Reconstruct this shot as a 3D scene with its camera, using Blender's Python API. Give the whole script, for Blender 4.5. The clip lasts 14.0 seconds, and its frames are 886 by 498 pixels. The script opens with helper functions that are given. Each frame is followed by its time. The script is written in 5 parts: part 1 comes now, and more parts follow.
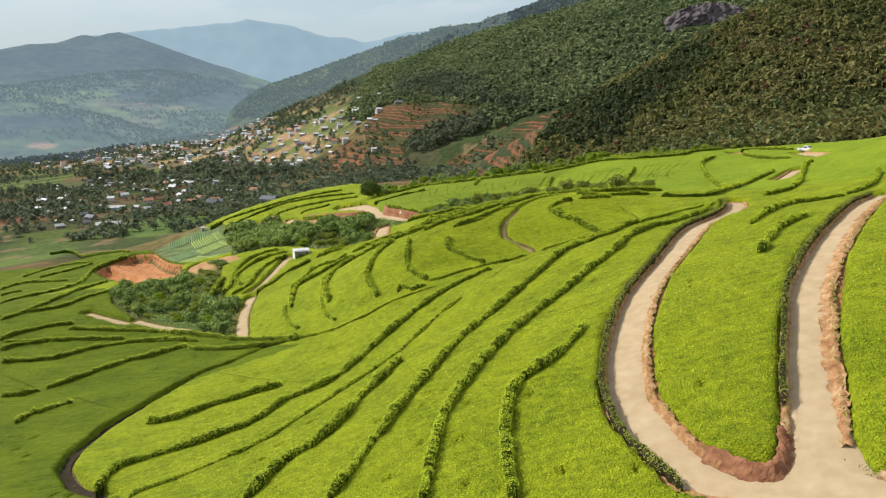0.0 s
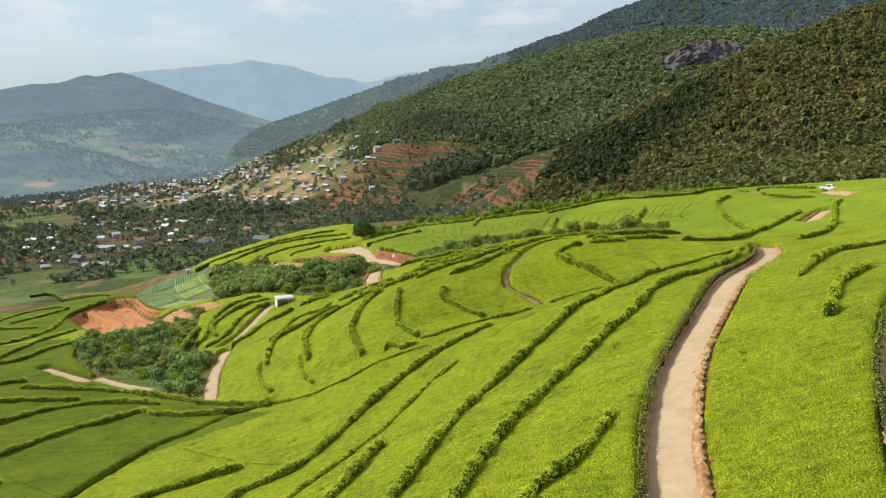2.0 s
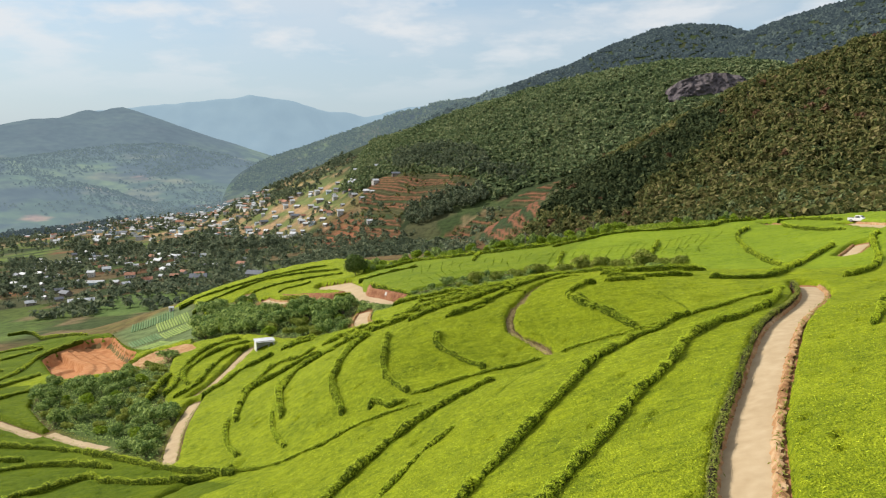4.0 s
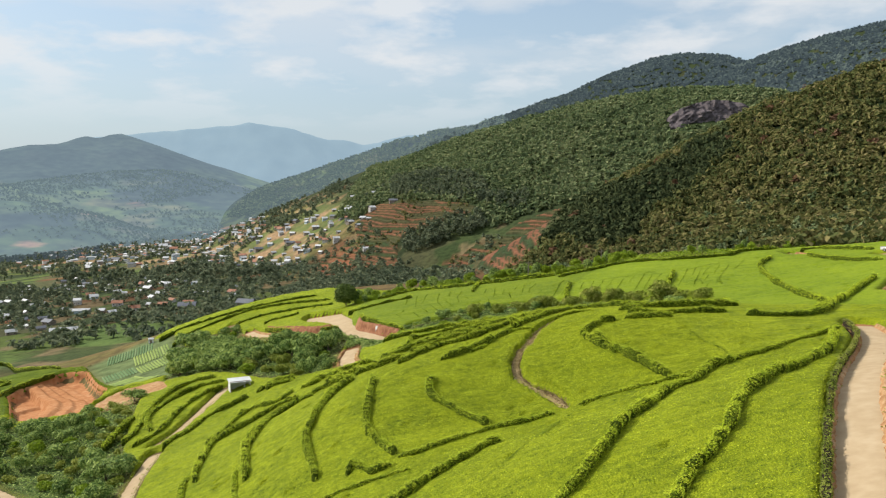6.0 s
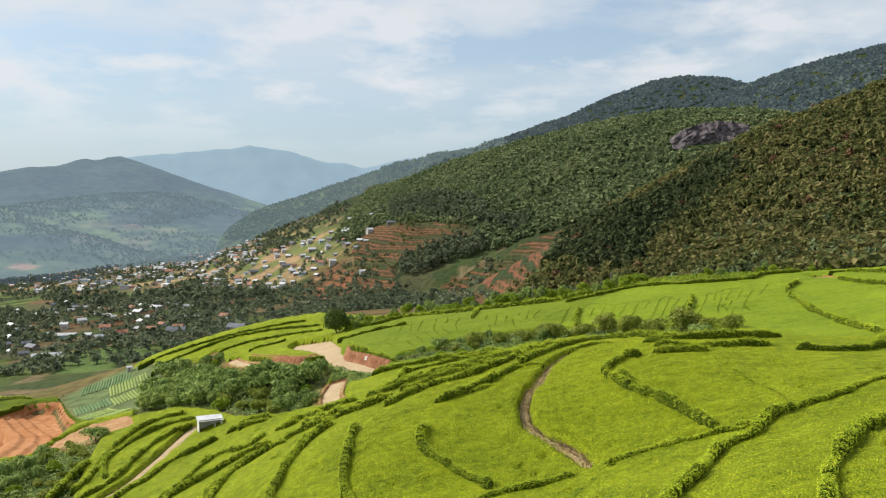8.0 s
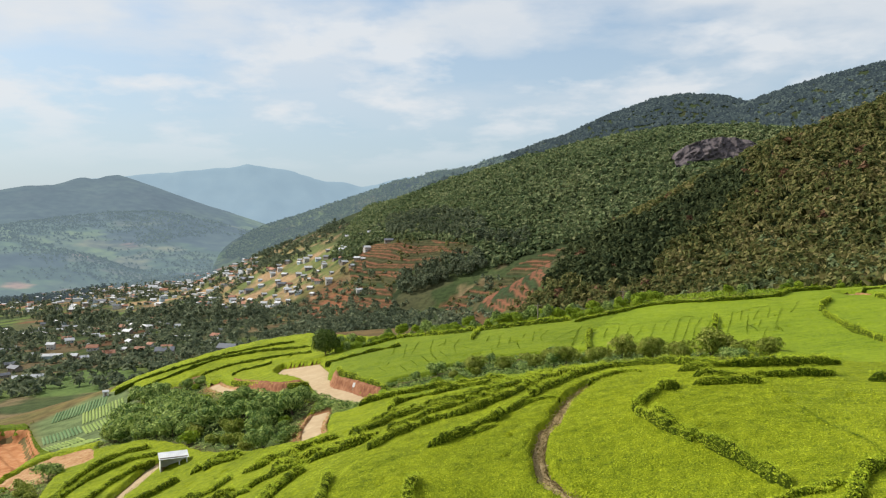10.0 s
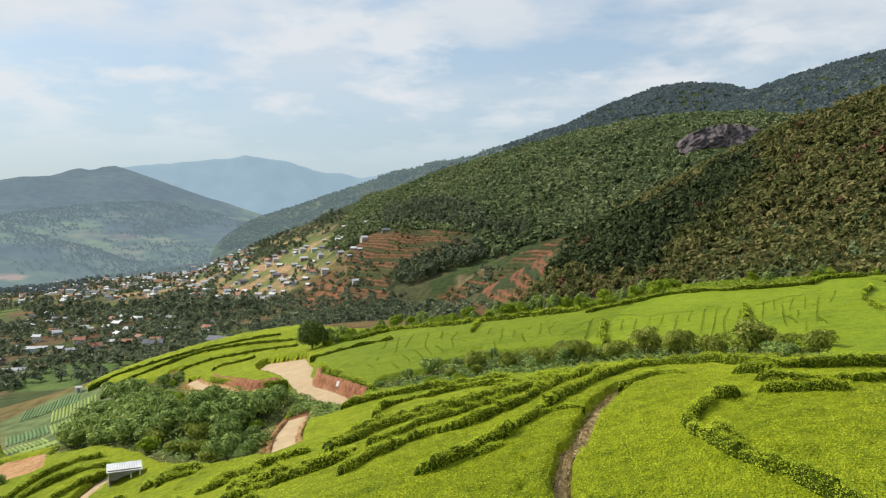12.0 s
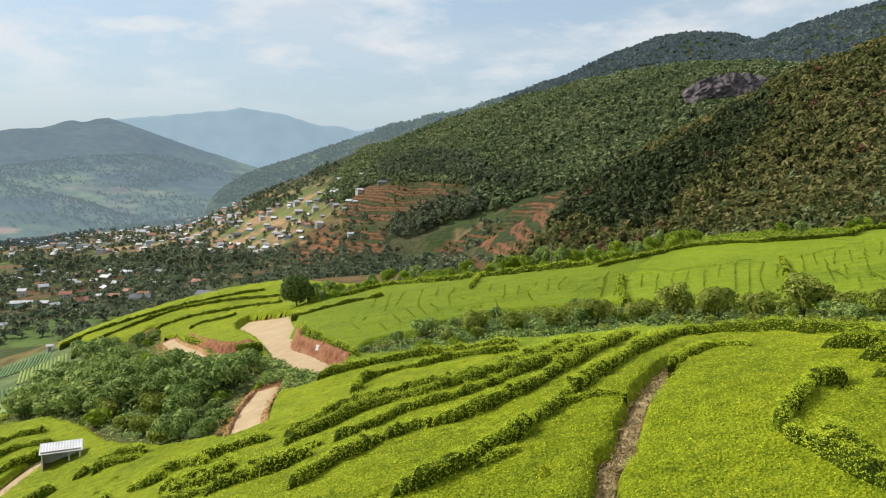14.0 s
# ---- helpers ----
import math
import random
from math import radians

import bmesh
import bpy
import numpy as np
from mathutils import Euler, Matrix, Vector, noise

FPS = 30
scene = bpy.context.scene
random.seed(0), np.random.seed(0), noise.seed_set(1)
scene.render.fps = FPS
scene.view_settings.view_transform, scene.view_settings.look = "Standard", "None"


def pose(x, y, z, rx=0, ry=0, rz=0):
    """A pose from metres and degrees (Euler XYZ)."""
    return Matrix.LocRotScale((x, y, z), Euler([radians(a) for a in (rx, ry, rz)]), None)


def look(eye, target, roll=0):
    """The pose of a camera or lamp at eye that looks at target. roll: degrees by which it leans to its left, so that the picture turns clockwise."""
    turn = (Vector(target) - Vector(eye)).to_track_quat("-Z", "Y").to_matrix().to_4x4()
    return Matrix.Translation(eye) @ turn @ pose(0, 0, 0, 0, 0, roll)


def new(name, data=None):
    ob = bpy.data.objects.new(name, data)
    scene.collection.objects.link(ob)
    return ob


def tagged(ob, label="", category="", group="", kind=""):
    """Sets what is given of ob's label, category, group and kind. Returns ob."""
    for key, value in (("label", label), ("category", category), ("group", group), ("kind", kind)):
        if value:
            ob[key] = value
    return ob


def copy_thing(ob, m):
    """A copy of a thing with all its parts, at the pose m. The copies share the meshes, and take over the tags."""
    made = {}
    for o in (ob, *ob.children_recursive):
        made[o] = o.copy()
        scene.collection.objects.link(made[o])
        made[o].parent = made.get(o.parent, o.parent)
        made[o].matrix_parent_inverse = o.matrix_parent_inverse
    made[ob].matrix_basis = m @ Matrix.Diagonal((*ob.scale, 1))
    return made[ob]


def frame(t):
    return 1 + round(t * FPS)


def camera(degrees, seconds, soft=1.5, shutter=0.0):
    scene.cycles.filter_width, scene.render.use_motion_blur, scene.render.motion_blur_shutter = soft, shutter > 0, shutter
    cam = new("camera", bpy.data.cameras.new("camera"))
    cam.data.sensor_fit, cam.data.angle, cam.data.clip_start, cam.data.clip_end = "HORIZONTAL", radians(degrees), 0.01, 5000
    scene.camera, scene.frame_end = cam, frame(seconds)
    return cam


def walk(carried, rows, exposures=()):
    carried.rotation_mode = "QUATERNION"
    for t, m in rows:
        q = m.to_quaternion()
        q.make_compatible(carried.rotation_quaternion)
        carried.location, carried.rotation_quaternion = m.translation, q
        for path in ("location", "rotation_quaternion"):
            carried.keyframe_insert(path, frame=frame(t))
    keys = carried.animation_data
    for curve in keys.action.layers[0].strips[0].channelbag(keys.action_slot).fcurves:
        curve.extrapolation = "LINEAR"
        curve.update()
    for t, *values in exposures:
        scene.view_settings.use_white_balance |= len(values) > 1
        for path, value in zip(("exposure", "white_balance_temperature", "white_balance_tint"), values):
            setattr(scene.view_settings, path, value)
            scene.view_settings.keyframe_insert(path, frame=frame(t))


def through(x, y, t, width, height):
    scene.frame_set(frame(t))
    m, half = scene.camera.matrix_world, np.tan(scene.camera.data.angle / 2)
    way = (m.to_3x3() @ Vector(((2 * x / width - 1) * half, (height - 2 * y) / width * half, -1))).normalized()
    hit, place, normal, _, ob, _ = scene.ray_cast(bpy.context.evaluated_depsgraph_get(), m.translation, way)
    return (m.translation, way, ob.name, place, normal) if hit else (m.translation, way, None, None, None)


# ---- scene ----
cam = camera(60.6, 14.0, soft=1.2)
PATH = [
    (0, (0.479, 0.323, 69.405), (0.472, 2.274, 68.964), -0.2),
    (0.5, (0.693, 4.988, 68.993), (0.686, 6.945, 68.58), -0.2),
    (1, (0.924, 8.786, 68.671), (0.917, 10.747, 68.28), -0.2),
    (1.5, (1.089, 12.914, 68.284), (1.083, 14.88, 67.919), -0.2),
    (2, (1.319, 16.719, 67.899), (1.313, 18.689, 67.557), -0.2),
    (2.5, (1.47, 20.761, 67.508), (1.464, 22.736, 67.191), -0.2),
    (3, (1.627, 24.865, 67.064), (1.621, 26.843, 66.771), -0.2),
    (3.2, (1.821, 26.494, 66.791), (1.814, 28.474, 66.506), -0.3),
    (5.5, (2.304, 44.896, 64.895), (2.302, 46.886, 64.696), -0.1),
    (6, (2.436, 48.947, 64.342), (2.435, 50.939, 64.161), 0.0),
    (6.5, (2.566, 52.648, 63.914), (2.566, 54.641, 63.747), 0.0),
    (7, (2.713, 56.592, 63.508), (2.713, 58.586, 63.357), 0.0),
    (7.5, (2.817, 60.292, 63.125), (2.818, 62.287, 62.988), 0.0),
    (8, (2.95, 64.647, 62.721), (2.951, 66.643, 62.601), 0.1),
    (8.2, (2.937, 66.502, 62.627), (2.941, 68.499, 62.511), 0.1),
    (10.5, (3.512, 84.122, 60.225), (3.515, 86.121, 60.167), 0.1),
    (11, (3.664, 88.614, 59.633), (3.669, 90.613, 59.581), 0.2),
    (11.5, (3.786, 92.714, 59.025), (3.79, 94.713, 58.961), 0.2),
    (12, (3.876, 96.578, 58.458), (3.882, 98.576, 58.367), 0.1),
    (12.5, (3.951, 100.668, 57.917), (3.959, 102.665, 57.795), 0.1),
    (13, (4.052, 104.408, 57.41), (4.06, 106.403, 57.26), 0.2),
    (13.5, (4.123, 108.443, 56.872), (4.134, 110.434, 56.692), 0.2),
    (14, (4.302, 112.975, 56.273), (4.314, 114.964, 56.062), 0.2),
]
walk(cam, [(t, look(eye, target, roll)) for t, eye, target, roll in PATH])

# ---- world and light ----
SUN_DIR = Vector((-0.76, 0.28, 0.64)).normalized()
world = bpy.data.worlds.new("sky")
scene.world = world
world.use_nodes = True
wn, wl = world.node_tree.nodes, world.node_tree.links
wn.clear()
w_out = wn.new("ShaderNodeOutputWorld")
w_bg = wn.new("ShaderNodeBackground")
w_sky = wn.new("ShaderNodeTexSky")
w_sky.sky_type = "NISHITA"
w_sky.sun_disc = False
w_sky.sun_elevation = math.asin(SUN_DIR.z)
w_sky.sun_rotation = math.atan2(SUN_DIR.x, SUN_DIR.y)
w_bg.inputs["Strength"].default_value = 0.15


def w_math(op, a, b=None, clamp=False):
    m = wn.new("ShaderNodeMath")
    m.operation, m.use_clamp = op, clamp
    for i, v in enumerate((a, b)):
        if isinstance(v, (int, float)):
            m.inputs[i].default_value = v
        elif v is not None:
            wl.new(v, m.inputs[i])
    return m.outputs[0]


def w_mix(fac, a, colour):
    m = wn.new("ShaderNodeMix")
    m.data_type = "RGBA"
    wl.new(fac, m.inputs["Factor"])
    wl.new(a, m.inputs["A"])
    m.inputs["B"].default_value = (*colour, 1)
    return m.outputs["Result"]


# broken white cloud over a pale, hazy blue: flat sheets higher up, small heaps lower down
w_xyz = wn.new("ShaderNodeSeparateXYZ")
w_co = wn.new("ShaderNodeTexCoord")
wl.new(w_co.outputs["Generated"], w_xyz.inputs[0])
w_up = w_math("MAXIMUM", w_xyz.outputs["Z"], 0.0)


def w_cloud(rise, scale, seed, detail):
    """Noise over a flat sheet of cloud; rise keeps it from closing up at the horizon."""
    far = w_math("ADD", w_up, rise)
    vec = wn.new("ShaderNodeCombineXYZ")
    wl.new(w_math("DIVIDE", w_xyz.outputs["X"], far), vec.inputs[0])
    wl.new(w_math("DIVIDE", w_xyz.outputs["Y"], far), vec.inputs[1])
    vec.inputs[2].default_value = seed
    tex = wn.new("ShaderNodeTexNoise")
    tex.inputs["Scale"].default_value = scale
    tex.inputs["Detail"].default_value = detail
    tex.inputs["Roughness"].default_value = 0.52
    wl.new(vec.outputs[0], tex.inputs["Vector"])
    return tex.outputs["Fac"]


w_sheet = w_math("MULTIPLY", w_math("SUBTRACT", w_cloud(0.10, 1.15, 3.1, 7.0), 0.40), 6.5, True)
w_sheet = w_math("MULTIPLY", w_sheet, w_math("MULTIPLY", w_math("SUBTRACT", w_up, 0.10), 6.0, True))
w_heap = w_math("MULTIPLY", w_math("SUBTRACT", w_cloud(0.22, 3.2, 7.7, 8.0), 0.47), 7.0, True)
w_heap = w_math("MULTIPLY", w_heap, w_math("MULTIPLY", w_math("SUBTRACT", w_up, 0.06), 12.0, True))
w_haze = w_math("POWER", w_math("SUBTRACT", 1.0, w_up), 2.2)
w_base = w_mix(w_math("MULTIPLY", w_haze, 0.92), w_sky.outputs[0], (2.85, 3.55, 4.1))
w_all = w_mix(w_math("MULTIPLY", w_heap, 0.8), w_base, (5.0, 5.15, 5.3))
w_all = w_mix(w_math("MULTIPLY", w_sheet, 0.85), w_all, (4.65, 4.85, 5.05))
wl.new(w_all, w_bg.inputs[0])
wl.new(w_bg.outputs[0], w_out.inputs[0])
sun = new("sun", bpy.data.lights.new("sun", "SUN"))
sun.data.energy, sun.data.angle, sun.data.color = 4.65, radians(0.6), (1.0, 0.95, 0.86)
sun.matrix_world = look(SUN_DIR * 300, (0, 0, 0))
scene.view_settings.exposure = 0.1


# ---- materials ----
def shade(m):
    n, l = m.node_tree.nodes, m.node_tree.links
    return n, l, n["Principled BSDF"]


def material(name, colours, scale=1.0, rough=0.8, bump=0.0, bump_scale=None, detail=5.0, spread=0.34, island=0.0, gloss=0.2, through=0.0, coarse=0.07, attribute="", layers=None, rows=None):
    """Noise of two sizes runs through the given colours. island: how far each loose piece departs in tone; through: light let through leaves; rows: turn, closeness and weight of drawn-out streaks."""
    m = bpy.data.materials.new(name)
    m.use_nodes = True
    n, l, p = shade(m)
    p.inputs["Roughness"].default_value = rough
    p.inputs["Specular IOR Level"].default_value = gloss
    geo = n.new("ShaderNodeNewGeometry")
    pos = geo.outputs["Position"]
    total = None
    for s, k in layers or ((scale, 0.6), (scale * coarse, 0.4)):
        t = n.new("ShaderNodeTexNoise")
        t.inputs["Scale"].default_value = s
        t.inputs["Detail"].default_value = detail
        l.new(pos, t.inputs["Vector"])
        a = n.new("ShaderNodeMath")
        a.operation = "MULTIPLY_ADD"
        a.inputs[1].default_value = k
        a.inputs[2].default_value = 0.0
        l.new(t.outputs["Fac"], a.inputs[0])
        if total:
            l.new(total, a.inputs[2])
        total = a.outputs[0]
    if rows:
        turn, across, weight = rows
        mp = n.new("ShaderNodeMapping")
        mp.inputs["Rotation"].default_value = (0, 0, radians(turn))
        mp.inputs["Scale"].default_value = (0.12 * across, across, across)
        l.new(pos, mp.inputs["Vector"])
        t = n.new("ShaderNodeTexNoise")
        t.inputs["Scale"].default_value = 1.0
        t.inputs["Detail"].default_value = 3.0
        l.new(mp.outputs[0], t.inputs["Vector"])
        a = n.new("ShaderNodeMath")
        a.operation = "MULTIPLY_ADD"
        a.inputs[1].default_value = weight
        l.new(t.outputs["Fac"], a.inputs[0])
        l.new(total, a.inputs[2])
        total = a.outputs[0]
    if island:
        a = n.new("ShaderNodeMath")
        a.operation = "MULTIPLY_ADD"
        a.inputs[1].default_value = island
        l.new(geo.outputs["Random Per Island"], a.inputs[0])
        l.new(total, a.inputs[2])
        b = n.new("ShaderNodeMath")
        b.operation = "SUBTRACT"
        b.inputs[1].default_value = island / 2
        l.new(a.outputs[0], b.inputs[0])
        total = b.outputs[0]
    ramp = n.new("ShaderNodeValToRGB")
    e = ramp.color_ramp.elements
    k = len(colours)
    for i, c in enumerate(colours):
        at = 0.5 - spread / 2 + spread * i / max(1, k - 1)
        el = e[i] if i < 2 else e.new(at)
        el.position, el.color = at, (*c, 1)
    l.new(total, ramp.inputs[0])
    colour = ramp.outputs[0]
    if attribute:
        at = n.new("ShaderNodeAttribute")
        at.attribute_name = attribute
        mul = n.new("ShaderNodeMix")
        mul.data_type, mul.blend_type = "RGBA", "MULTIPLY"
        mul.inputs["Factor"].default_value = 1.0
        l.new(at.outputs["Color"], mul.inputs["A"])
        l.new(colour, mul.inputs["B"])
        colour = mul.outputs["Result"]
    l.new(colour, p.inputs["Base Color"])
    if bump:
        bp = n.new("ShaderNodeBump")
        bp.inputs["Distance"].default_value = bump
        bt = n.new("ShaderNodeTexNoise")
        bt.inputs["Scale"].default_value = bump_scale or scale
        bt.inputs["Detail"].default_value = detail
        l.new(pos, bt.inputs["Vector"])
        l.new(bt.outputs["Fac"], bp.inputs["Height"])
        l.new(bp.outputs[0], p.inputs["Normal"])
    if through:
        tr = n.new("ShaderNodeBsdfTranslucent")
        l.new(colour, tr.inputs["Color"])
        mx = n.new("ShaderNodeMixShader")
        mx.inputs[0].default_value = through
        l.new(p.outputs[0], mx.inputs[1])
        l.new(tr.outputs[0], mx.inputs[2])
        l.new(mx.outputs[0], n["Material Output"].inputs["Surface"])
    return m


TEA = material("tea_tops", [(0.064, 0.10, 0.0045), (0.19, 0.25, 0.0085), (0.307, 0.365, 0.0125), (0.425, 0.475, 0.021)], 2.2, 0.8, 0.55, 6.0, gloss=0.1, spread=0.27, layers=((7.0, 0.4), (1.6, 0.22), (0.15, 0.18)), rows=(-57, 1.7, 0.2))
TEA_FAR = material("grazing_shade_tea_tops", [(0.06, 0.105, 0.0045), (0.138, 0.2, 0.0085), (0.21, 0.277, 0.0125), (0.285, 0.345, 0.0175)], 2.2, 0.8, 0.25, 4.0, gloss=0.1, spread=0.36, layers=((3.0, 0.4), (0.9, 0.2), (0.08, 0.2)), rows=(-70, 0.9, 0.2))
TEA_DUSK = material("far_shoulder_tea_tops", [(0.05, 0.088, 0.0038), (0.11, 0.16, 0.0066), (0.17, 0.222, 0.0095), (0.225, 0.27, 0.0133)], 2.2, 0.8, 0.25, 4.0, gloss=0.1, spread=0.36, layers=((3.0, 0.4), (0.9, 0.2), (0.08, 0.2)), rows=(-80, 0.9, 0.2))
TEA_SHADED = material("shaded_tea_tops", [(0.04, 0.07, 0.0036), (0.088, 0.132, 0.0055), (0.135, 0.182, 0.008), (0.195, 0.238, 0.0115)], 2.2, 0.85, 0.5, 5.0, gloss=0.08, spread=0.25, layers=((6.0, 0.35), (1.2, 0.2), (0.1, 0.25)), rows=(-25, 1.5, 0.2))
TEA_LEAF = material("tea_shoots", [(0.155, 0.21, 0.0065), (0.35, 0.42, 0.013), (0.60, 0.66, 0.038)], 0.8, 0.6, island=0.5, through=0.3, gloss=0.15)
HEDGE = material("shaded_hedge_core", [(0.025, 0.045, 0.0046), (0.055, 0.08, 0.0064), (0.09, 0.12, 0.0094)], 6.0, 0.85, 0.3, 7.0, gloss=0.05)
HEDGE_LEAF = material("hedge_leaves", [(0.19, 0.27, 0.014), (0.385, 0.485, 0.022), (0.64, 0.70, 0.05)], 1.0, 0.6, island=0.5, through=0.25, gloss=0.12)
BUSH_LEAF = material("bush_leaves", [(0.08, 0.145, 0.034), (0.205, 0.295, 0.075), (0.39, 0.475, 0.13)], 0.4, 0.6, island=0.6, through=0.3, gloss=0.08)
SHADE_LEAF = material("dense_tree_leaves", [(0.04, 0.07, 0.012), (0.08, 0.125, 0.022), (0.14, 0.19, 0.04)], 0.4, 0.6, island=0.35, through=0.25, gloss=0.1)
OLIVE_LEAF = material("dry_bush_leaves", [(0.122, 0.165, 0.0201), (0.23, 0.273, 0.0403), (0.374, 0.381, 0.0863)], 0.4, 0.6, island=0.35, through=0.3, gloss=0.08)
LIME_LEAF = material("young_tree_leaves", [(0.11, 0.18, 0.012), (0.21, 0.30, 0.018), (0.33, 0.42, 0.035)], 0.4, 0.6, island=0.35, through=0.3, gloss=0.12)
STRAW_LEAF = material("dry_grass", [(0.16, 0.13, 0.05), (0.28, 0.21, 0.10), (0.40, 0.31, 0.17)], 0.6, 0.8, island=0.35, through=0.2, gloss=0.05)
BARK = material("bark", [(0.07, 0.05, 0.035), (0.13, 0.10, 0.07)], 4.0, 0.9, 0.05, 8.0)
FOREST = material("forest_crowns", [(0.058, 0.09, 0.043), (0.118, 0.162, 0.07), (0.20, 0.246, 0.11), (0.30, 0.315, 0.155)], 0.25, 0.8, island=0.42, coarse=0.05, spread=0.5, through=0.3, gloss=0.06)
SPUR_WOOD = material("spur_crowns", [(0.045, 0.066, 0.026), (0.105, 0.125, 0.04), (0.20, 0.19, 0.065), (0.29, 0.24, 0.105)], 0.3, 0.8, island=0.36, coarse=0.1, spread=0.5, through=0.3, gloss=0.06)
CLOUD_SHADED_WOOD = material("cloud_shaded_crowns", [(0.03, 0.046, 0.022), (0.062, 0.082, 0.034), (0.11, 0.125, 0.05)], 0.3, 0.85, island=0.4, spread=0.5, through=0.15, gloss=0.05)
RUSTY_LEAF = material("russet_crowns", [(0.10, 0.06, 0.032), (0.165, 0.09, 0.05), (0.21, 0.13, 0.075)], 0.3, 0.8, island=0.4, through=0.3, gloss=0.06)

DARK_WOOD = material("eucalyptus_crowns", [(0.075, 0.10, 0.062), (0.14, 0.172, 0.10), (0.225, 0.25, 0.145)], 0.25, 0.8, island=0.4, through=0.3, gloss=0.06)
ROAD = material("road_dust", [(0.315, 0.228, 0.13), (0.41, 0.31, 0.19), (0.50, 0.395, 0.26)], 0.9, 0.95, 0.02, 4.0, coarse=0.2, gloss=0.05, spread=0.6, detail=9.0)
PATH = material("path_earth", [(0.25, 0.175, 0.09), (0.38, 0.285, 0.15), (0.50, 0.40, 0.235)], 1.5, 0.95, 0.08, 4.0, gloss=0.05)
DRAIN = material("shaded_drain_soil", [(0.022, 0.02, 0.012), (0.05, 0.038, 0.024)], 1.5, 0.95, 0.1, 4.0, gloss=0.05)
EARTH = material("red_earth", [(0.20, 0.095, 0.045), (0.37, 0.21, 0.10), (0.52, 0.37, 0.22)], 1.3, 0.95, 0.25, 2.0, gloss=0.05)
RED_CUT = material("fresh_red_cut", [(0.15, 0.062, 0.034), (0.27, 0.125, 0.068), (0.38, 0.21, 0.12)], 1.1, 0.95, 0.25, 2.5, gloss=0.05)
BARE = material("orange_earth", [(0.295, 0.12, 0.051), (0.41, 0.192, 0.085), (0.476, 0.264, 0.145)], 0.5, 0.95, 0.15, 1.5, gloss=0.05)
GROUND = material("ground_soil", [(0.55, 0.55, 0.55), (1.0, 1.0, 1.0), (1.35, 1.3, 1.2)], 0.25, 0.95, 0.3, 0.8, attribute="soil", gloss=0.05)
CROP = material("crop_rows", [(0.064, 0.128, 0.045), (0.112, 0.187, 0.072), (0.176, 0.238, 0.108)], 1.0, 0.9, 0.15, 3.0, island=0.2)
CROP_PALE = material("young_crop_rows", [(0.14, 0.20, 0.05), (0.22, 0.29, 0.07), (0.30, 0.34, 0.11)], 1.0, 0.9, 0.15, 3.0, island=0.2)
ROCK = material("cliff_rock", [(0.06, 0.052, 0.055), (0.12, 0.10, 0.105), (0.22, 0.18, 0.165)], 0.12, 0.9, 1.5, 0.3)
METAL = material("zinc_sheet", [(0.32, 0.33, 0.34), (0.5, 0.51, 0.52), (0.66, 0.66, 0.65)], 0.5, 0.5, 0.01, 6.0, gloss=0.3)
RUST = material("rusted_sheet", [(0.22, 0.10, 0.06), (0.33, 0.15, 0.09), (0.40, 0.26, 0.20)], 0.8, 0.7)
SLATE = material("dark_sheet", [(0.10, 0.11, 0.13), (0.16, 0.17, 0.19)], 0.8, 0.6)
PLASTER = material("limewash", [(0.30, 0.28, 0.25), (0.46, 0.44, 0.40), (0.64, 0.62, 0.58)], 0.9, 0.85)
WHITEWASH = material("fresh_whitewash", [(0.55, 0.54, 0.50), (0.70, 0.69, 0.66), (0.78, 0.77, 0.75)], 0.9, 0.85)
DUSTY = material("weathered_wall", [(0.16, 0.13, 0.10), (0.27, 0.23, 0.19), (0.40, 0.36, 0.31)], 0.9, 0.9)
GAP_SHADE = material("gap_shade_leaves", [(0.081, 0.121, 0.0121), (0.151, 0.213, 0.0203), (0.243, 0.313, 0.0284)], 2.0, 0.9, gloss=0.05)
TINTED = material("tinted_wall", [(0.36, 0.46, 0.50), (0.48, 0.56, 0.58)], 0.9, 0.85)
WOOD = material("grey_wood", [(0.20, 0.16, 0.12), (0.32, 0.27, 0.21)], 3.0, 0.85, 0.02, 12.0)
PAINT = material("white_paint", [(0.74, 0.74, 0.73), (0.80, 0.80, 0.79)], 1.0, 0.25, gloss=0.5)
RUBBER = material("tyre_rubber", [(0.02, 0.02, 0.02), (0.035, 0.035, 0.035)], 5.0, 0.8)
DARK_GLASS = material("window_glass", [(0.015, 0.018, 0.02), (0.03, 0.035, 0.04)], 1.0, 0.08, gloss=0.6)


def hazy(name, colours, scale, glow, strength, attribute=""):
    """Far hills and woods behind the valley; emission paints in the air's haze."""
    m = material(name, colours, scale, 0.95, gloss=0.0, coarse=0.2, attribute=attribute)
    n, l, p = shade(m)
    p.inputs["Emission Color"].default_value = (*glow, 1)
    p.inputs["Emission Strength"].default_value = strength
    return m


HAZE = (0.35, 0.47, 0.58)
HAZY_WOOD = hazy("hazed_distant_woodland", [(0.035, 0.055, 0.03), (0.07, 0.095, 0.05), (0.12, 0.14, 0.07)], 0.05, HAZE, 0.33)
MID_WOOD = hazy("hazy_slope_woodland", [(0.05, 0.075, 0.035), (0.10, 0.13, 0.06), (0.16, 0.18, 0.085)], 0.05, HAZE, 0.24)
BACK_WOOD = hazy("shaded_hazed_crowns", [(0.035, 0.048, 0.038), (0.06, 0.078, 0.06), (0.09, 0.108, 0.08)], 0.03, HAZE, 0.11)
BLUE_RIDGE = hazy("hazed_blue_ridge", [(0.05, 0.07, 0.08), (0.08, 0.10, 0.10)], 0.01, (0.36, 0.50, 0.61), 0.72)
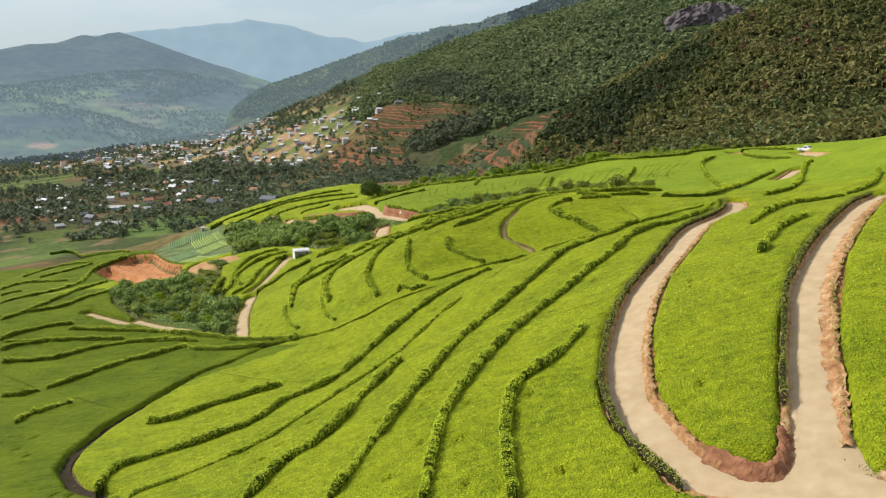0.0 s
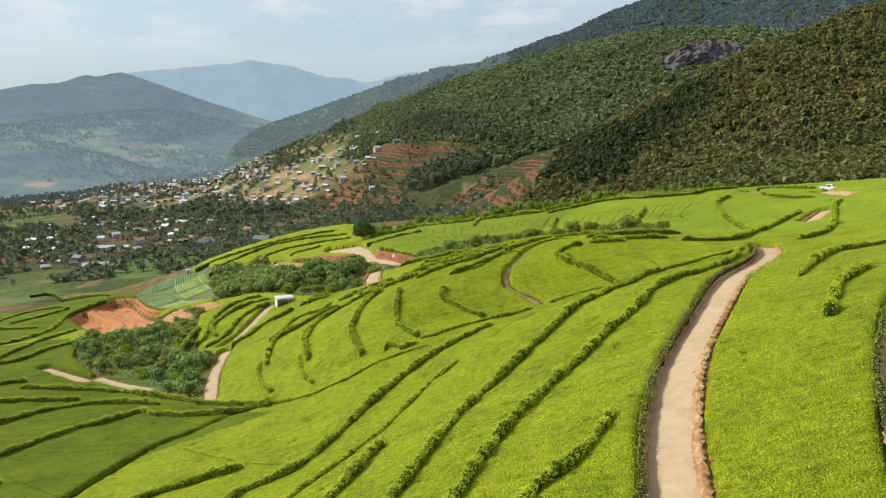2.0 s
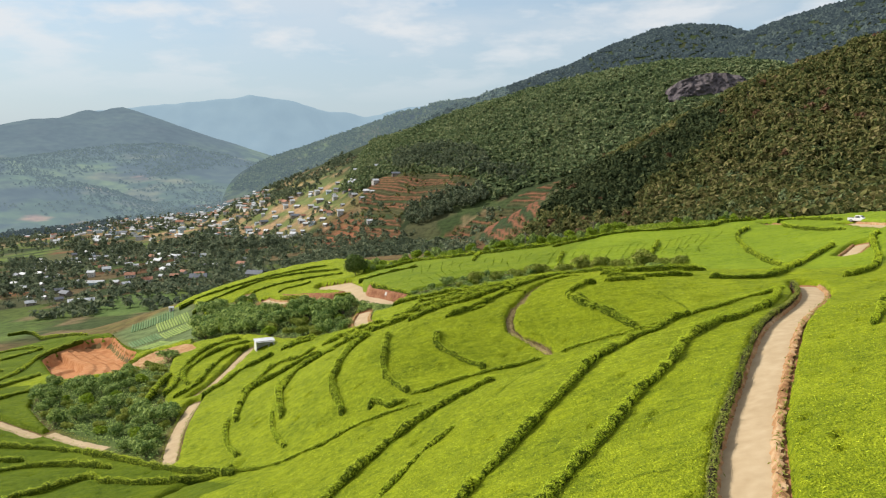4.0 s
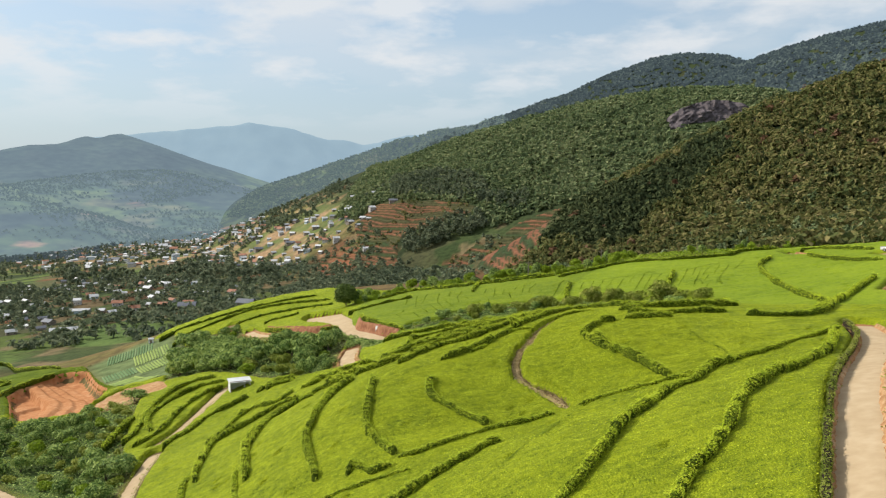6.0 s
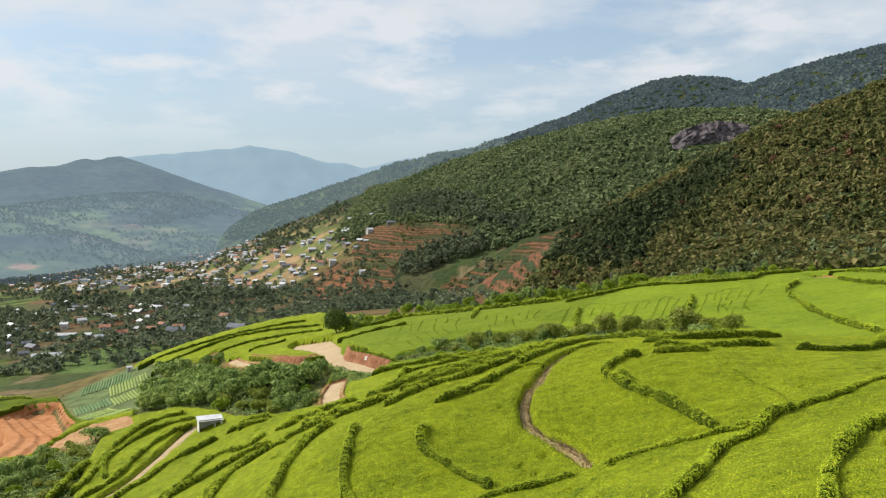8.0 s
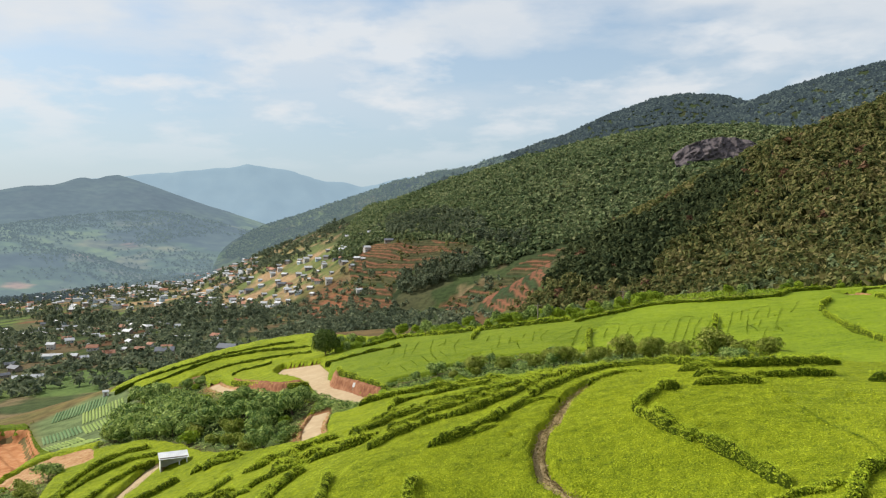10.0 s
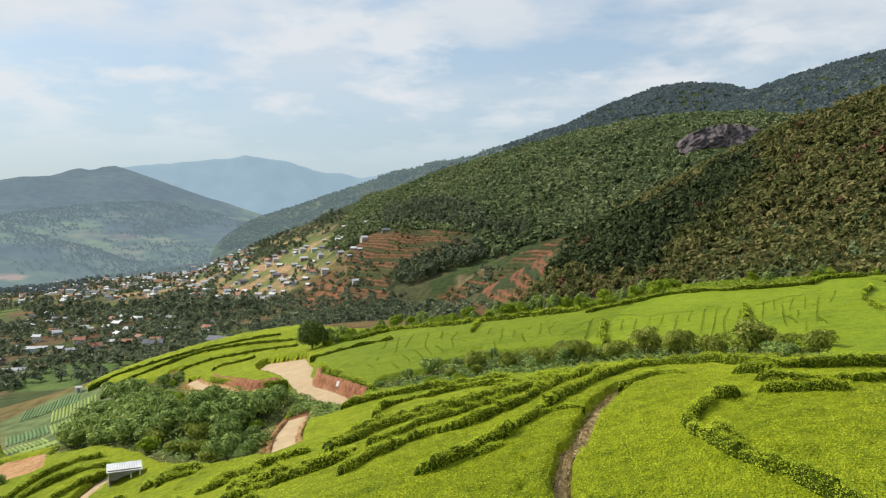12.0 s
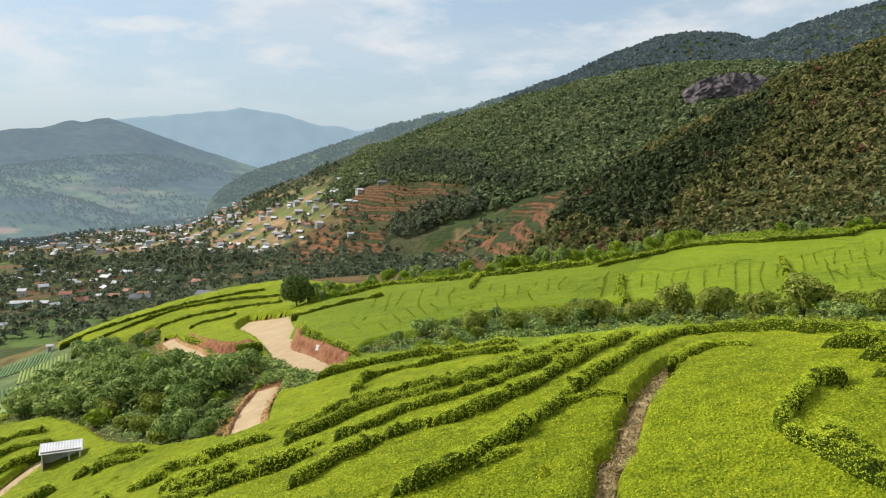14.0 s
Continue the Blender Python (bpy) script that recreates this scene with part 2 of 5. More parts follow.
GREY_HILL = hazy("hazed_grey_hills", [(0.35, 0.37, 0.4), (0.9, 0.92, 0.95), (1.6, 1.55, 1.35)], 0.03, HAZE, 0.41, "soil")
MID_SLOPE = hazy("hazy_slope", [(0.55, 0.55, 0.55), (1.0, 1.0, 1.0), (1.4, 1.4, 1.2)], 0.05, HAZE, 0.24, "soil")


# ---- lie of the land ----
def spline(u):
    u = np.abs(u)
    return np.where(u < 1, 2 / 3 - u * u + u ** 3 / 2, np.where(u < 2, (2 - u) ** 3 / 6, 0))


def lattice(x, y, x0, y0, step, heights):
    rows = np.array(heights)
    z = np.zeros(len(x))
    bx = [spline((x - x0) / step - i) for i in range(rows.shape[1])]
    for j in range(rows.shape[0]):
        by = spline((y - y0) / step - j)
        for i in range(rows.shape[1]):
            z += rows[j, i] * by * bx[i]
    return z


# broad slope of the estate, every 60 m, and its knolls and gullies, every 30 m
BROAD = [
    (-9.9, 1.3, 13.1, 26, 39.4, 52.4, 65, 77.1, 88.7),
    (-8.8, 1.4, 12.3, 24.9, 38.8, 51.8, 62.8, 72, 80.3),
    (-8.4, 1.5, 11.9, 23.6, 38, 51.2, 60.1, 66.6, 72.4),
    (-9.7, 0.7, 11.2, 22.1, 36.7, 47.2, 55.5, 61.1, 65.9),
    (-14.1, -2.1, 9.5, 20.9, 33.6, 42.5, 50.1, 56.5, 63),
    (-21.2, -7.2, 6.2, 19.2, 30.4, 38.3, 45.1, 54.6, 66.5),
    (-28.9, -13.1, 3.2, 17.1, 25, 31, 40.5, 57.6, 78.8),
    (-34.2, -17.9, -1.1, 12, 17.5, 24.5, 40.9, 69, 99.8),
    (-35.6, -20.7, -8.9, -0, 8.9, 23.6, 49.1, 86.5, 124.9),
    (-36, -23.2, -15.5, -10, 2.6, 26.2, 61.2, 104.2, 149.4),
]
KNOLLS = [
    (-3.8, -2.2, -0.6, 0.3, -0.6, -2.1, 0.1, 1.3, 0.9),
    (-0.9, -1.5, -2.4, -3.1, 3.8, 7.7, 7.3, 3.9, 1.1),
    (1.4, -1.2, -3.9, -7.7, -1.1, 3.8, 6.1, 3.9, 2.3),
    (3.1, -2.3, -6.9, -4.3, 3.7, 2.7, -1.7, 1.4, 4.8),
    (4, -2.2, -8.4, -1, 7.6, 7.7, -1.4, 1.6, 7.7),
    (2.5, -1.1, -4.7, -2.3, 1.4, 0.3, -2.1, 1.7, 8.4),
    (-0.9, -3.9, -1.3, 3.1, 1.9, 1.5, 0.5, -0.2, 4.3),
    (-4.4, -6.8, -1.5, 2.9, 3.4, 5, 5.5, 2.9, 1.7),
    (-8.8, -7.6, -2.9, 2, 2.7, 3.6, 7.4, 4.4, -1.4),
    (-4.6, -2.3, -0, 3.2, 3, 2.1, 2.1, -2.8, -9.1),
    (2.2, 7.5, 9.5, 8.3, 4.1, -1.5, -8.3, -15.3, -20.3),
]

# fold between the main slope and the knoll, every 15 m
FOLD = [
    (-0, -0, -0, 0.1, 0.4, -0.1, -0, -0, -0),
    (-0, -0.3, -0.9, -1.4, -0.5, -1, -0.9, -0.3, -0),
    (-0, -0.4, -1.5, -1.7, 1.9, 1.5, 0.5, 0.4, 0),
    (-0.2, -3.3, -3.3, -0.7, -7.2, -4, -1.3, -0.5, -0),
    (-0.2, -2.2, 0.3, 3.7, -1.8, -0.4, -0.5, -0.5, -0),
    (-0, -0, -0, -0, 0, 0, 0, -0, -0),
    (-0, -0, -0, -0, -0, 0, 0, 0, 0),
]


def step01(v, a, b):
    t = np.clip((v - a) / (b - a), 0, 1)
    return t * t * (3 - 2 * t)


def ridge(x, y, crest, slope, soft=15.0):
    best = np.full(len(x), -1e9)
    for (ax, ay, az), (bx, by, bz) in zip(crest, crest[1:]):
        dx, dy = bx - ax, by - ay
        t = np.clip(((x - ax) * dx + (y - ay) * dy) / (dx * dx + dy * dy), 0, 1)
        d = np.hypot(x - ax - t * dx, y - ay - t * dy)
        best = np.maximum(best, az + t * (bz - az) - slope * (np.sqrt(d * d + soft * soft) - soft))
    return best


SPUR = [(76, 645, -5), (96, 634, 13), (107, 602, 27), (119, 549, 45), (147, 521, 68), (174, 511, 93), (194, 512, 102), (212, 515, 112), (237, 512, 121), (264, 508, 131), (315, 509, 148)]
MOUNTAIN = [(-88, 1349, 74), (-20, 1301, 100), (61, 1249, 125), (125, 1192, 146), (175, 1134, 157), (239, 1069, 170), (293, 1002, 174), (337, 934, 166), (367, 870, 141), (420, 823, 129)]
BACK_RIDGE = [(28, 1960, 172), (96, 1920, 196), (161, 1880, 213), (221, 1830, 231), (276, 1771, 247), (329, 1720, 259), (364, 1690, 264), (384, 1650, 279), (417, 1599, 294), (450, 1560, 302), (472, 1543, 303), (499, 1512, 297), (526, 1500, 284), (558, 1494, 274), (574, 1450, 277), (608, 1404, 286), (628, 1310, 291), (657, 1207, 292), (723, 1109, 296)]
MID_RIDGE = [(-512, 2200, 0), (-479, 2300, 34), (-427, 2380, 60), (-386, 2400, 88), (-369, 2400, 91), (-343, 2390, 88), (-299, 2380, 101), (-232, 2390, 129), (-157, 2420, 149), (-134, 2450, 173), (-98, 2480, 193), (-10, 2540, 217), (116, 2500, 227)]
LEFT_MOUNTAIN = [(-1874, 2766, 141), (-1728, 2850, 160), (-1634, 2900, 179), (-1573, 2980, 198), (-1516, 3080, 204), (-1483, 3150, 228), (-1465, 3210, 240), (-1428, 3230, 226), (-1394, 3260, 247), (-1367, 3290, 252), (-1328, 3300, 226), (-1273, 3310, 202), (-1213, 3310, 180), (-1153, 3290, 169), (-1112, 3260, 133), (-996, 3190, 81), (-871, 3080, 27), (-795, 2980, -5), (-689, 2800, -42)]
WOODED_HILL = [(-1100, 1700, 16), (-1000, 1760, 8), (-930, 1800, 0), (-860, 1840, -24), (-830, 1850, -44)]
FOOT_HILLS = [(-1330, 2082, 40), (-1165, 2151, 44), (-1091, 2305, 66), (-1003, 2401, 79), (-902, 2443, 82), (-764, 2439, 51), (-658, 2368, 10), (-586, 2284, -12)]
FAR_RIDGE = [(-1906, 4123, 264), (-1674, 4222, 305), (-1426, 4311, 342), (-1102, 4403, 386), (-867, 4509, 355), (-740, 4535, 307), (-484, 4621, 288), (-214, 4640, 329), (192, 4641, 329)]
EAST_HILL = [(200, -300, 80), (190, 60, 72), (185, 200, 60), (215, 300, 62)]


def canopy(x, y):
    """Height of the plucked tea tops on the estate."""
    cx, cy = np.clip(x, -180, 180), np.clip(y, 20, 440)
    return lattice(cx, cy, -240, -40, 60, BROAD) + lattice(cx, cy, -116, 40, 30, KNOLLS) + lattice(cx, cy, -50, 85, 15, FOLD)


def country(x, y):
    z = -6 + 0.09 * np.clip(x, -850, 100) - 0.004 * (np.clip(y, -200, 2600) - 600)
    for crest, slope, soft in ((SPUR, 0.58, 12), (MOUNTAIN, 0.5, 100), (BACK_RIDGE, 0.55, 60), (EAST_HILL, 0.3, 15)):
        z = np.maximum(z, ridge(x, y, crest, slope, soft))
    return z


TABLES = {}


def noise2(x, y, size, seed):
    """Smooth value noise from -1 to 1 with cells of the given size."""
    if seed not in TABLES:
        TABLES[seed] = np.random.RandomState(seed).rand(64, 64) * 2 - 1
    table = TABLES[seed]
    u, v = np.asarray(x) / size, np.asarray(y) / size
    i, j = np.floor(u).astype(int), np.floor(v).astype(int)
    f, g = u - i, v - j
    f, g = f * f * (3 - 2 * f), g * g * (3 - 2 * g)
    a, b = table[i % 64, j % 64], table[(i + 1) % 64, j % 64]
    c, d = table[i % 64, (j + 1) % 64], table[(i + 1) % 64, (j + 1) % 64]
    return (a * (1 - f) + b * f) * (1 - g) + (c * (1 - f) + d * f) * g


def fractal(x, y, size, seed):
    return sum(noise2(x, y, size / 2 ** k, seed + k) / 2 ** k for k in range(4)) / 1.6


def apart(x, y, lines):
    """Distance from each place to the nearest of the lines."""
    best = np.full(len(x), 1e9)
    for line in lines:
        for (ax, ay), (bx, by) in zip(line, line[1:]):
            dx, dy = bx - ax, by - ay
            t = np.clip(((x - ax) * dx + (y - ay) * dy) / (dx * dx + dy * dy + 1e-9), 0, 1)
            best = np.minimum(best, np.hypot(x - ax - t * dx, y - ay - t * dy))
    return best


def within(x, y, poly):
    """Signed distance to a closed outline, positive inside."""
    odd = np.zeros(len(x), bool)
    for (ax, ay), (bx, by) in zip(poly, poly[1:] + poly[:1]):
        if ay != by:
            odd ^= ((ay > y) != (by > y)) & (x < (bx - ax) * (y - ay) / (by - ay) + ax)
    return np.where(odd, 1, -1) * apart(x, y, [poly + poly[:1]])


def land(x, y):
    """Height of the bare ground anywhere."""
    x, y = np.asarray(x, float), np.asarray(y, float)
    w = (1 - step01(y, 330, 430)) * (1 - step01(x, 120, 190)) * step01(x, -270, -190)
    far = country(x, y)
    far = far + step01(y, 420, 560) * (3.5 * fractal(x, y, 130, 5) + step01(far, 20, 120) * (1 - 0.75 * step01(far, 170, 230)) * 6 * fractal(x, y, 240, 9))
    z = w * (canopy(x, y) - 0.9) + (1 - w) * far
    near = (x > -140) & (x < -70) & (y > 200) & (y < 312)
    if near.any():
        z[near] -= 4.2 * step01(within(x[near], y[near], PIT), -0.6, 1.6)
    near = (x > -66) & (x < -4) & (y > 200) & (y < 300)
    if near.any():
        u, v = x[near], y[near]
        z[near] -= 0.9 * step01(within(u, v, LOOP), -3.2, -1.6)
    return z


# ---- plan of the estate ----
ROADS = [
    [(24, 46), (30, 40), (38, 31), (50, 20)],
    [(24.5, 44.5), (18, 47.7), (15.8, 56.4), (15.9, 60.9), (18.5, 71.5), (24.5, 86.5), (37.4, 111.3), (52.5, 135.3), (56.5, 145.9)],
    [(24.5, 44.5), (32, 63.1), (39.5, 76.8), (73.2, 125.1)],
    [(77, 173.2), (85.8, 183.8)],
    [(103.2, 222.2), (98.4, 197.2)],
    [(93.6, 247.7), (94, 242.7)],
    [(-14.9, 185.9), (-16.4, 194.9), (-16.3, 203.1)],
    [(-61.5, 294.6), (-49.5, 268.7), (-34.1, 231.8)],
    [(-72.4, 307.6), (-70.7, 311)],
]
LOOP = [(-41.4, 285.5), (-41.1, 291.8), (-29.3, 280.3), (-22.2, 248.9), (-20.8, 237.6), (-16.5, 224.5), (-8.3, 207.5), (-8.7, 205.2), (-13.3, 211.4), (-18.9, 219.9), (-23.7, 233.8), (-36.3, 268.4)]
TRACKS = [
    [(-42, 200.2), (-44.1, 178.8), (-46.2, 173.6)],
    [(-38.8, 139), (-42.2, 152.6), (-44.4, 168.3)],
    [(-85.7, 174.5), (-72.4, 165.4)],
    [(-71.1, 167.1), (-55.1, 154.8)],
]
FOOTPATHS = [
    [(16.4, 132.3), (15.6, 135.5), (14, 138.1), (12.6, 140), (11.8, 142.2), (11.8, 145.7), (12.9, 149.6)],
    [(12.9, 149.6), (13.5, 149.7), (16.1, 156), (18.9, 160.4), (23.3, 166.6), (24.3, 167)],
]
DITCHES = [
    [(-35.1, 72.2), (-41.4, 77.9), (-46.3, 85), (-47.8, 90.8), (-47.2, 100.6), (-41.3, 120), (-33.8, 128.2), (-25.8, 129.2)],
]
GULLY = [(-92, 204), (-80, 203), (-72, 206), (-64, 211), (-58, 190), (-52, 173), (-46, 163), (-40, 139), (-54, 152), (-71, 168), (-82, 181)]
BANK = [(-77, 271), (-86, 297), (-81, 308), (-68, 306), (-40, 240), (-27, 221), (-19, 212), (-19, 204), (-19, 196), (-17, 186), (-23, 189), (-34, 199), (-41, 208), (-50, 218), (-64, 226)]
BAND = [(-6, 209), (-5, 214), (2, 214), (6, 220), (14, 219), (26, 216), (33, 213), (41, 206), (47, 202), (54, 195), (48, 182), (38, 176), (31, 190), (27, 196), (18, 196), (13, 200), (-1, 205)]
PIT = [(-130, 275), (-134, 295), (-128, 305), (-119, 302), (-92, 258), (-80, 225), (-76, 207), (-90, 207), (-115, 250)]
SOIL = [(-76, 209), (-80, 241), (-68, 233), (-59, 214), (-66, 208)]
PLOTS = [(-122, 309), (-111, 326), (-98, 325), (-86, 304), (-78, 279), (-68, 240), (-84, 250)]
MEADOW = [(-182, 432), (-205, 455), (-220, 512), (-192, 522), (-168, 498), (-150, 470), (-160, 440)]
JUNCTION = [(15, 51), (18, 51), (19, 48.8), (20.2, 46.9), (21.8, 45.7), (23.3, 46.1), (24.8, 49.1), (26.2, 53.4), (29.5, 53.1), (28.2, 48.5), (27.8, 45.1), (29.6, 42.6), (27, 38.6), (22, 41), (17.2, 46)]
TEA_EDGE = [(-70, -60), (-190, -60), (-215, 180), (-215, 310), (-190, 333), (-165, 328), (-140, 316), (-124, 310), (-108, 322), (-100, 336), (-58, 341), (-40, 335), (-6, 297), (6, 272), (20, 257), (32, 250), (40, 251), (54, 254), (66, 251), (78, 252), (85, 258), (94, 259), (124, 262), (124, -60)]
BEND = [(-42, 244), (-33, 240), (-26, 232), (-19, 219), (-10, 208), (-6, 204), (-12, 198), (-17, 198), (-18, 212), (-27, 222), (-38, 239)]
SCRUB = [GULLY, BANK, BAND, BEND]


def tea_depth(x, y):
    """How far inside the tea a place lies, in metres."""
    d = within(x, y, TEA_EDGE)
    for poly in (*SCRUB, PIT, SOIL, PLOTS, LOOP, JUNCTION):
        d = np.minimum(d, -within(x, y, poly) - (0.6 if poly is LOOP else 0.0))
    d = np.minimum(d, apart(x, y, ROADS) - 2.0)
    d = np.minimum(d, apart(x, y, TRACKS) - 1.2)
    d = np.minimum(d, apart(x, y, FOOTPATHS) - 0.35 - 0.25 * noise2(x, y, 1.7, 66))
    return np.minimum(d, apart(x, y, DITCHES) - 0.5)


def graded(lo, hi, fine_lo, fine_hi, fine, growth):
    v = list(np.arange(fine_lo, fine_hi + fine / 2, fine))
    s = fine
    while v[-1] < hi:
        s *= growth
        v.append(v[-1] + s)
    s = fine
    while v[0] > lo:
        s *= growth
        v.insert(0, v[0] - s)
    return np.array(v)


def quick_mesh(name, co, quads, mat, smooth=False):
    """A mesh from an array of places and one of quads or triangles."""
    co, quads = np.asarray(co, np.float32), np.asarray(quads, np.int32)
    k = quads.shape[1]
    me = bpy.data.meshes.new(name)
    me.vertices.add(len(co))
    me.vertices.foreach_set("co", co.ravel())
    me.loops.add(quads.size)
    me.loops.foreach_set("vertex_index", quads.ravel())
    me.polygons.add(len(quads))
    me.polygons.foreach_set("loop_start", np.arange(0, quads.size, k, dtype=np.int32))
    me.polygons.foreach_set("use_smooth", np.full(len(quads), smooth))
    me.update(calc_edges=True)
    me.validate()
    me.materials.append(mat)
    return me


def grid_quads(nx, ny):
    i = (np.arange(ny - 1)[:, None] * nx + np.arange(nx - 1)).ravel()
    return np.column_stack([i, i + 1, i + nx + 1, i + nx])


def pruned(co, quads):
    used, inv = np.unique(quads, return_inverse=True)
    return co[used], inv.reshape(quads.shape)


def part(name, data, parent, label=""):
    ob = new(name, data)
    ob.parent = parent
    return tagged(ob, label)


# ---- ground ----
VALLEY_RED = [((-95, 740), 40, 50), ((-110, 850), 45, 30), ((-250, 1150), 110, 30), ((-330, 560), 50, 14), ((-480, 1180), 130, 30), ((-700, 1500), 150, 50)]


TOWN_TAN = [((-450, 1260), 150, 130), ((-300, 1090), 130, 120), ((-190, 960), 80, 80), ((-680, 1430), 190, 170), ((-140, 850), 50, 45)]


def soil_colour(x, y, z):
    n1, n2, n3 = fractal(x, y, 60, 21), fractal(x, y, 18, 31), fractal(x, y, 160, 41)
    col = np.empty((len(x), 3))
    col[:] = (0.055, 0.075, 0.028)
    grass, dry, red, dark = (np.array(c) for c in ((0.09, 0.13, 0.035), (0.17, 0.13, 0.07), (0.22, 0.095, 0.05), (0.03, 0.042, 0.018)))

    def lay(c, w):
        w = np.clip(w, 0, 1)[:, None]
        col[:] = col * (1 - w) + c * w
    lay(grass, step01(n1, -0.1, 0.4))
    # small holdings of the valley floor
    u, v = x * 0.85 + y * 0.35 + 14 * n1, y * 0.8 - x * 0.4 + 14 * n3
    pick = np.random.RandomState(77).randint(0, 7, 5003)[(np.floor(u / 34).astype(int) * 131 + np.floor(v / 24).astype(int) * 17) % 5003]
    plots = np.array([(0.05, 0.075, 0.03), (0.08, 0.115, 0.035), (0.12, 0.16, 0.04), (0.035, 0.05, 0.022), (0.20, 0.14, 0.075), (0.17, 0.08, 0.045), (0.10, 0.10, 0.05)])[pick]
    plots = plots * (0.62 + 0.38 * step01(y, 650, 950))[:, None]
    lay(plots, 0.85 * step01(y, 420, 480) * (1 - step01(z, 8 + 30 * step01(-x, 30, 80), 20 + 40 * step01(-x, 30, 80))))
    lay(dry, step01(n2 + 0.4 * n3, 0.25, 0.6))
    hill = step01(z, 12, 40) * step01(y, 330, 420)
    lay(dark, hill * 0.85)
    for (cx, cy), rx, ry in VALLEY_RED:
        lay(red, 1.4 - np.hypot((x - cx) / rx, (y - cy) / ry) + 0.6 * n2)
    estate = (1 - step01(y, 330, 400)) * step01(x, -230, -190)
    for (cx, cy), rx, ry in TOWN_TAN:
        lay(np.array((0.12, 0.145, 0.05)), 1.1 * (1.3 - np.hypot((x - cx) / rx, (y - cy) / ry) + 0.5 * n1))
        lay(np.array((0.31, 0.205, 0.115)), 0.9 * (1.3 - np.hypot((x - cx) / rx, (y - cy) / ry) + 0.9 * n2) * step01(n2, -0.1, 0.3))
    lay(np.array((0.15, 0.095, 0.045)), estate * (0.8 + 0.3 * n2))
    for poly in SCRUB:
        lay(np.array((0.07, 0.10, 0.03)), step01(within(x, y, poly), -1, 2))
    lay(np.array((0.13, 0.17, 0.07)), step01(within(x, y, PLOTS), -4, 3))
    lay(np.array((0.09, 0.135, 0.04)), step01(within(x, y, MEADOW) + 4 * n2, -2, 2))
    lay(np.array((0.40, 0.20, 0.09)), step01(within(x, y, SOIL), -2, 2))
    lay(np.array((0.30, 0.14, 0.065)), 1 - step01(apart(x, y, ROADS + [LOOP]), 2.0, 4.0))
    return col


gx, gy = graded(-4500, 2500, -140, 130, 2.0, 1.022), graded(-400, 4900, 20, 340, 2.0, 1.015)
mx, my = (a.ravel() for a in np.meshgrid(gx, gy))
mz = land(mx, my)
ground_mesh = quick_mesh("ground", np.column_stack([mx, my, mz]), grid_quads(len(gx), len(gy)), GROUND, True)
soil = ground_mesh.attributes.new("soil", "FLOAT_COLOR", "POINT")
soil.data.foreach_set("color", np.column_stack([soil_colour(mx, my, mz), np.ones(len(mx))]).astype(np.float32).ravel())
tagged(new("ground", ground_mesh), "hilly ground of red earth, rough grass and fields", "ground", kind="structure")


def hill_tops(x, y, crests, lift, rough):
    z = np.full(len(x), -1e9)
    for crest, slope, soft in crests:
        z = np.maximum(z, ridge(x, y, crest, slope, soft))
    return z + rough * fractal(x, y, 420, 61) - 0.6 * rough * np.abs(fractal(x, y, 170, 65)) + lift


MID_HILLS = [(MID_RIDGE, 0.35, 30)]
LEFT_HILLS = [(LEFT_MOUNTAIN, 0.34, 14), (FOOT_HILLS, 0.24, 50), (WOODED_HILL, 0.3, 20)]


def backdrop(name, crests, mat, label, lift, rough):
    xs, ys = np.arange(-3600, 900, 20.0), np.arange(1250, 4900, 17.0)
    bx, by = (a.ravel() for a in np.meshgrid(xs, ys))
    z = hill_tops(bx, by, crests, lift, rough)
    q = grid_quads(len(xs), len(ys))
    q = q[(z > land(bx, by) - 4)[q].any(1)]
    co, q = pruned(np.column_stack([bx, by, z]), q)
    me = quick_mesh(name, co, q, mat, True)
    x, y, h = co[:, 0], co[:, 1], co[:, 2] - land(co[:, 0], co[:, 1])
    n1, n2 = fractal(x, y, 330, 67), fractal(x, y, 120, 68)
    wooded = (0.9 * np.maximum(step01(h + 60 * n1 + 30 * n2, 130, 190), step01(n1 + 0.9 * n2, 0.2, 0.3)))[:, None]
    u, v = x * 0.9 + 0.3 * y + 40 * n1, y * 0.5 - 0.2 * x + 30 * n2
    pick = np.random.RandomState(78).randint(0, 6, 4001)[(np.floor(u / 75).astype(int) * 57 + np.floor(v / 38).astype(int) * 29) % 4001]
    field = np.array([(0.04, 0.06, 0.03), (0.055, 0.08, 0.036), (0.075, 0.098, 0.04), (0.06, 0.078, 0.04), (0.09, 0.09, 0.05), (0.046, 0.064, 0.034)])[pick]
    field = np.where(((fractal(x, y, 90, 69) > 0.45) & (h < 90))[:, None], (0.26, 0.15, 0.095), field)
    col = field * (1 - wooded) + np.array((0.026, 0.036, 0.034)) * wooded
    soil = me.attributes.new("soil", "FLOAT_COLOR", "POINT")
    soil.data.foreach_set("color", np.column_stack([col, np.ones(len(col))]).astype(np.float32).ravel())
    tagged(new(name, me), label, "hills", kind="structure")


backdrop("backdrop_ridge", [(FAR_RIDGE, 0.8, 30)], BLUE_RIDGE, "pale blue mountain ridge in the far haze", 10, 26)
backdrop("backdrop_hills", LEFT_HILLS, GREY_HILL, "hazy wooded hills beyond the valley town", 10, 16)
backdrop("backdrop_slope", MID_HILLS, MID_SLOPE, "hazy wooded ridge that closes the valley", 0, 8)

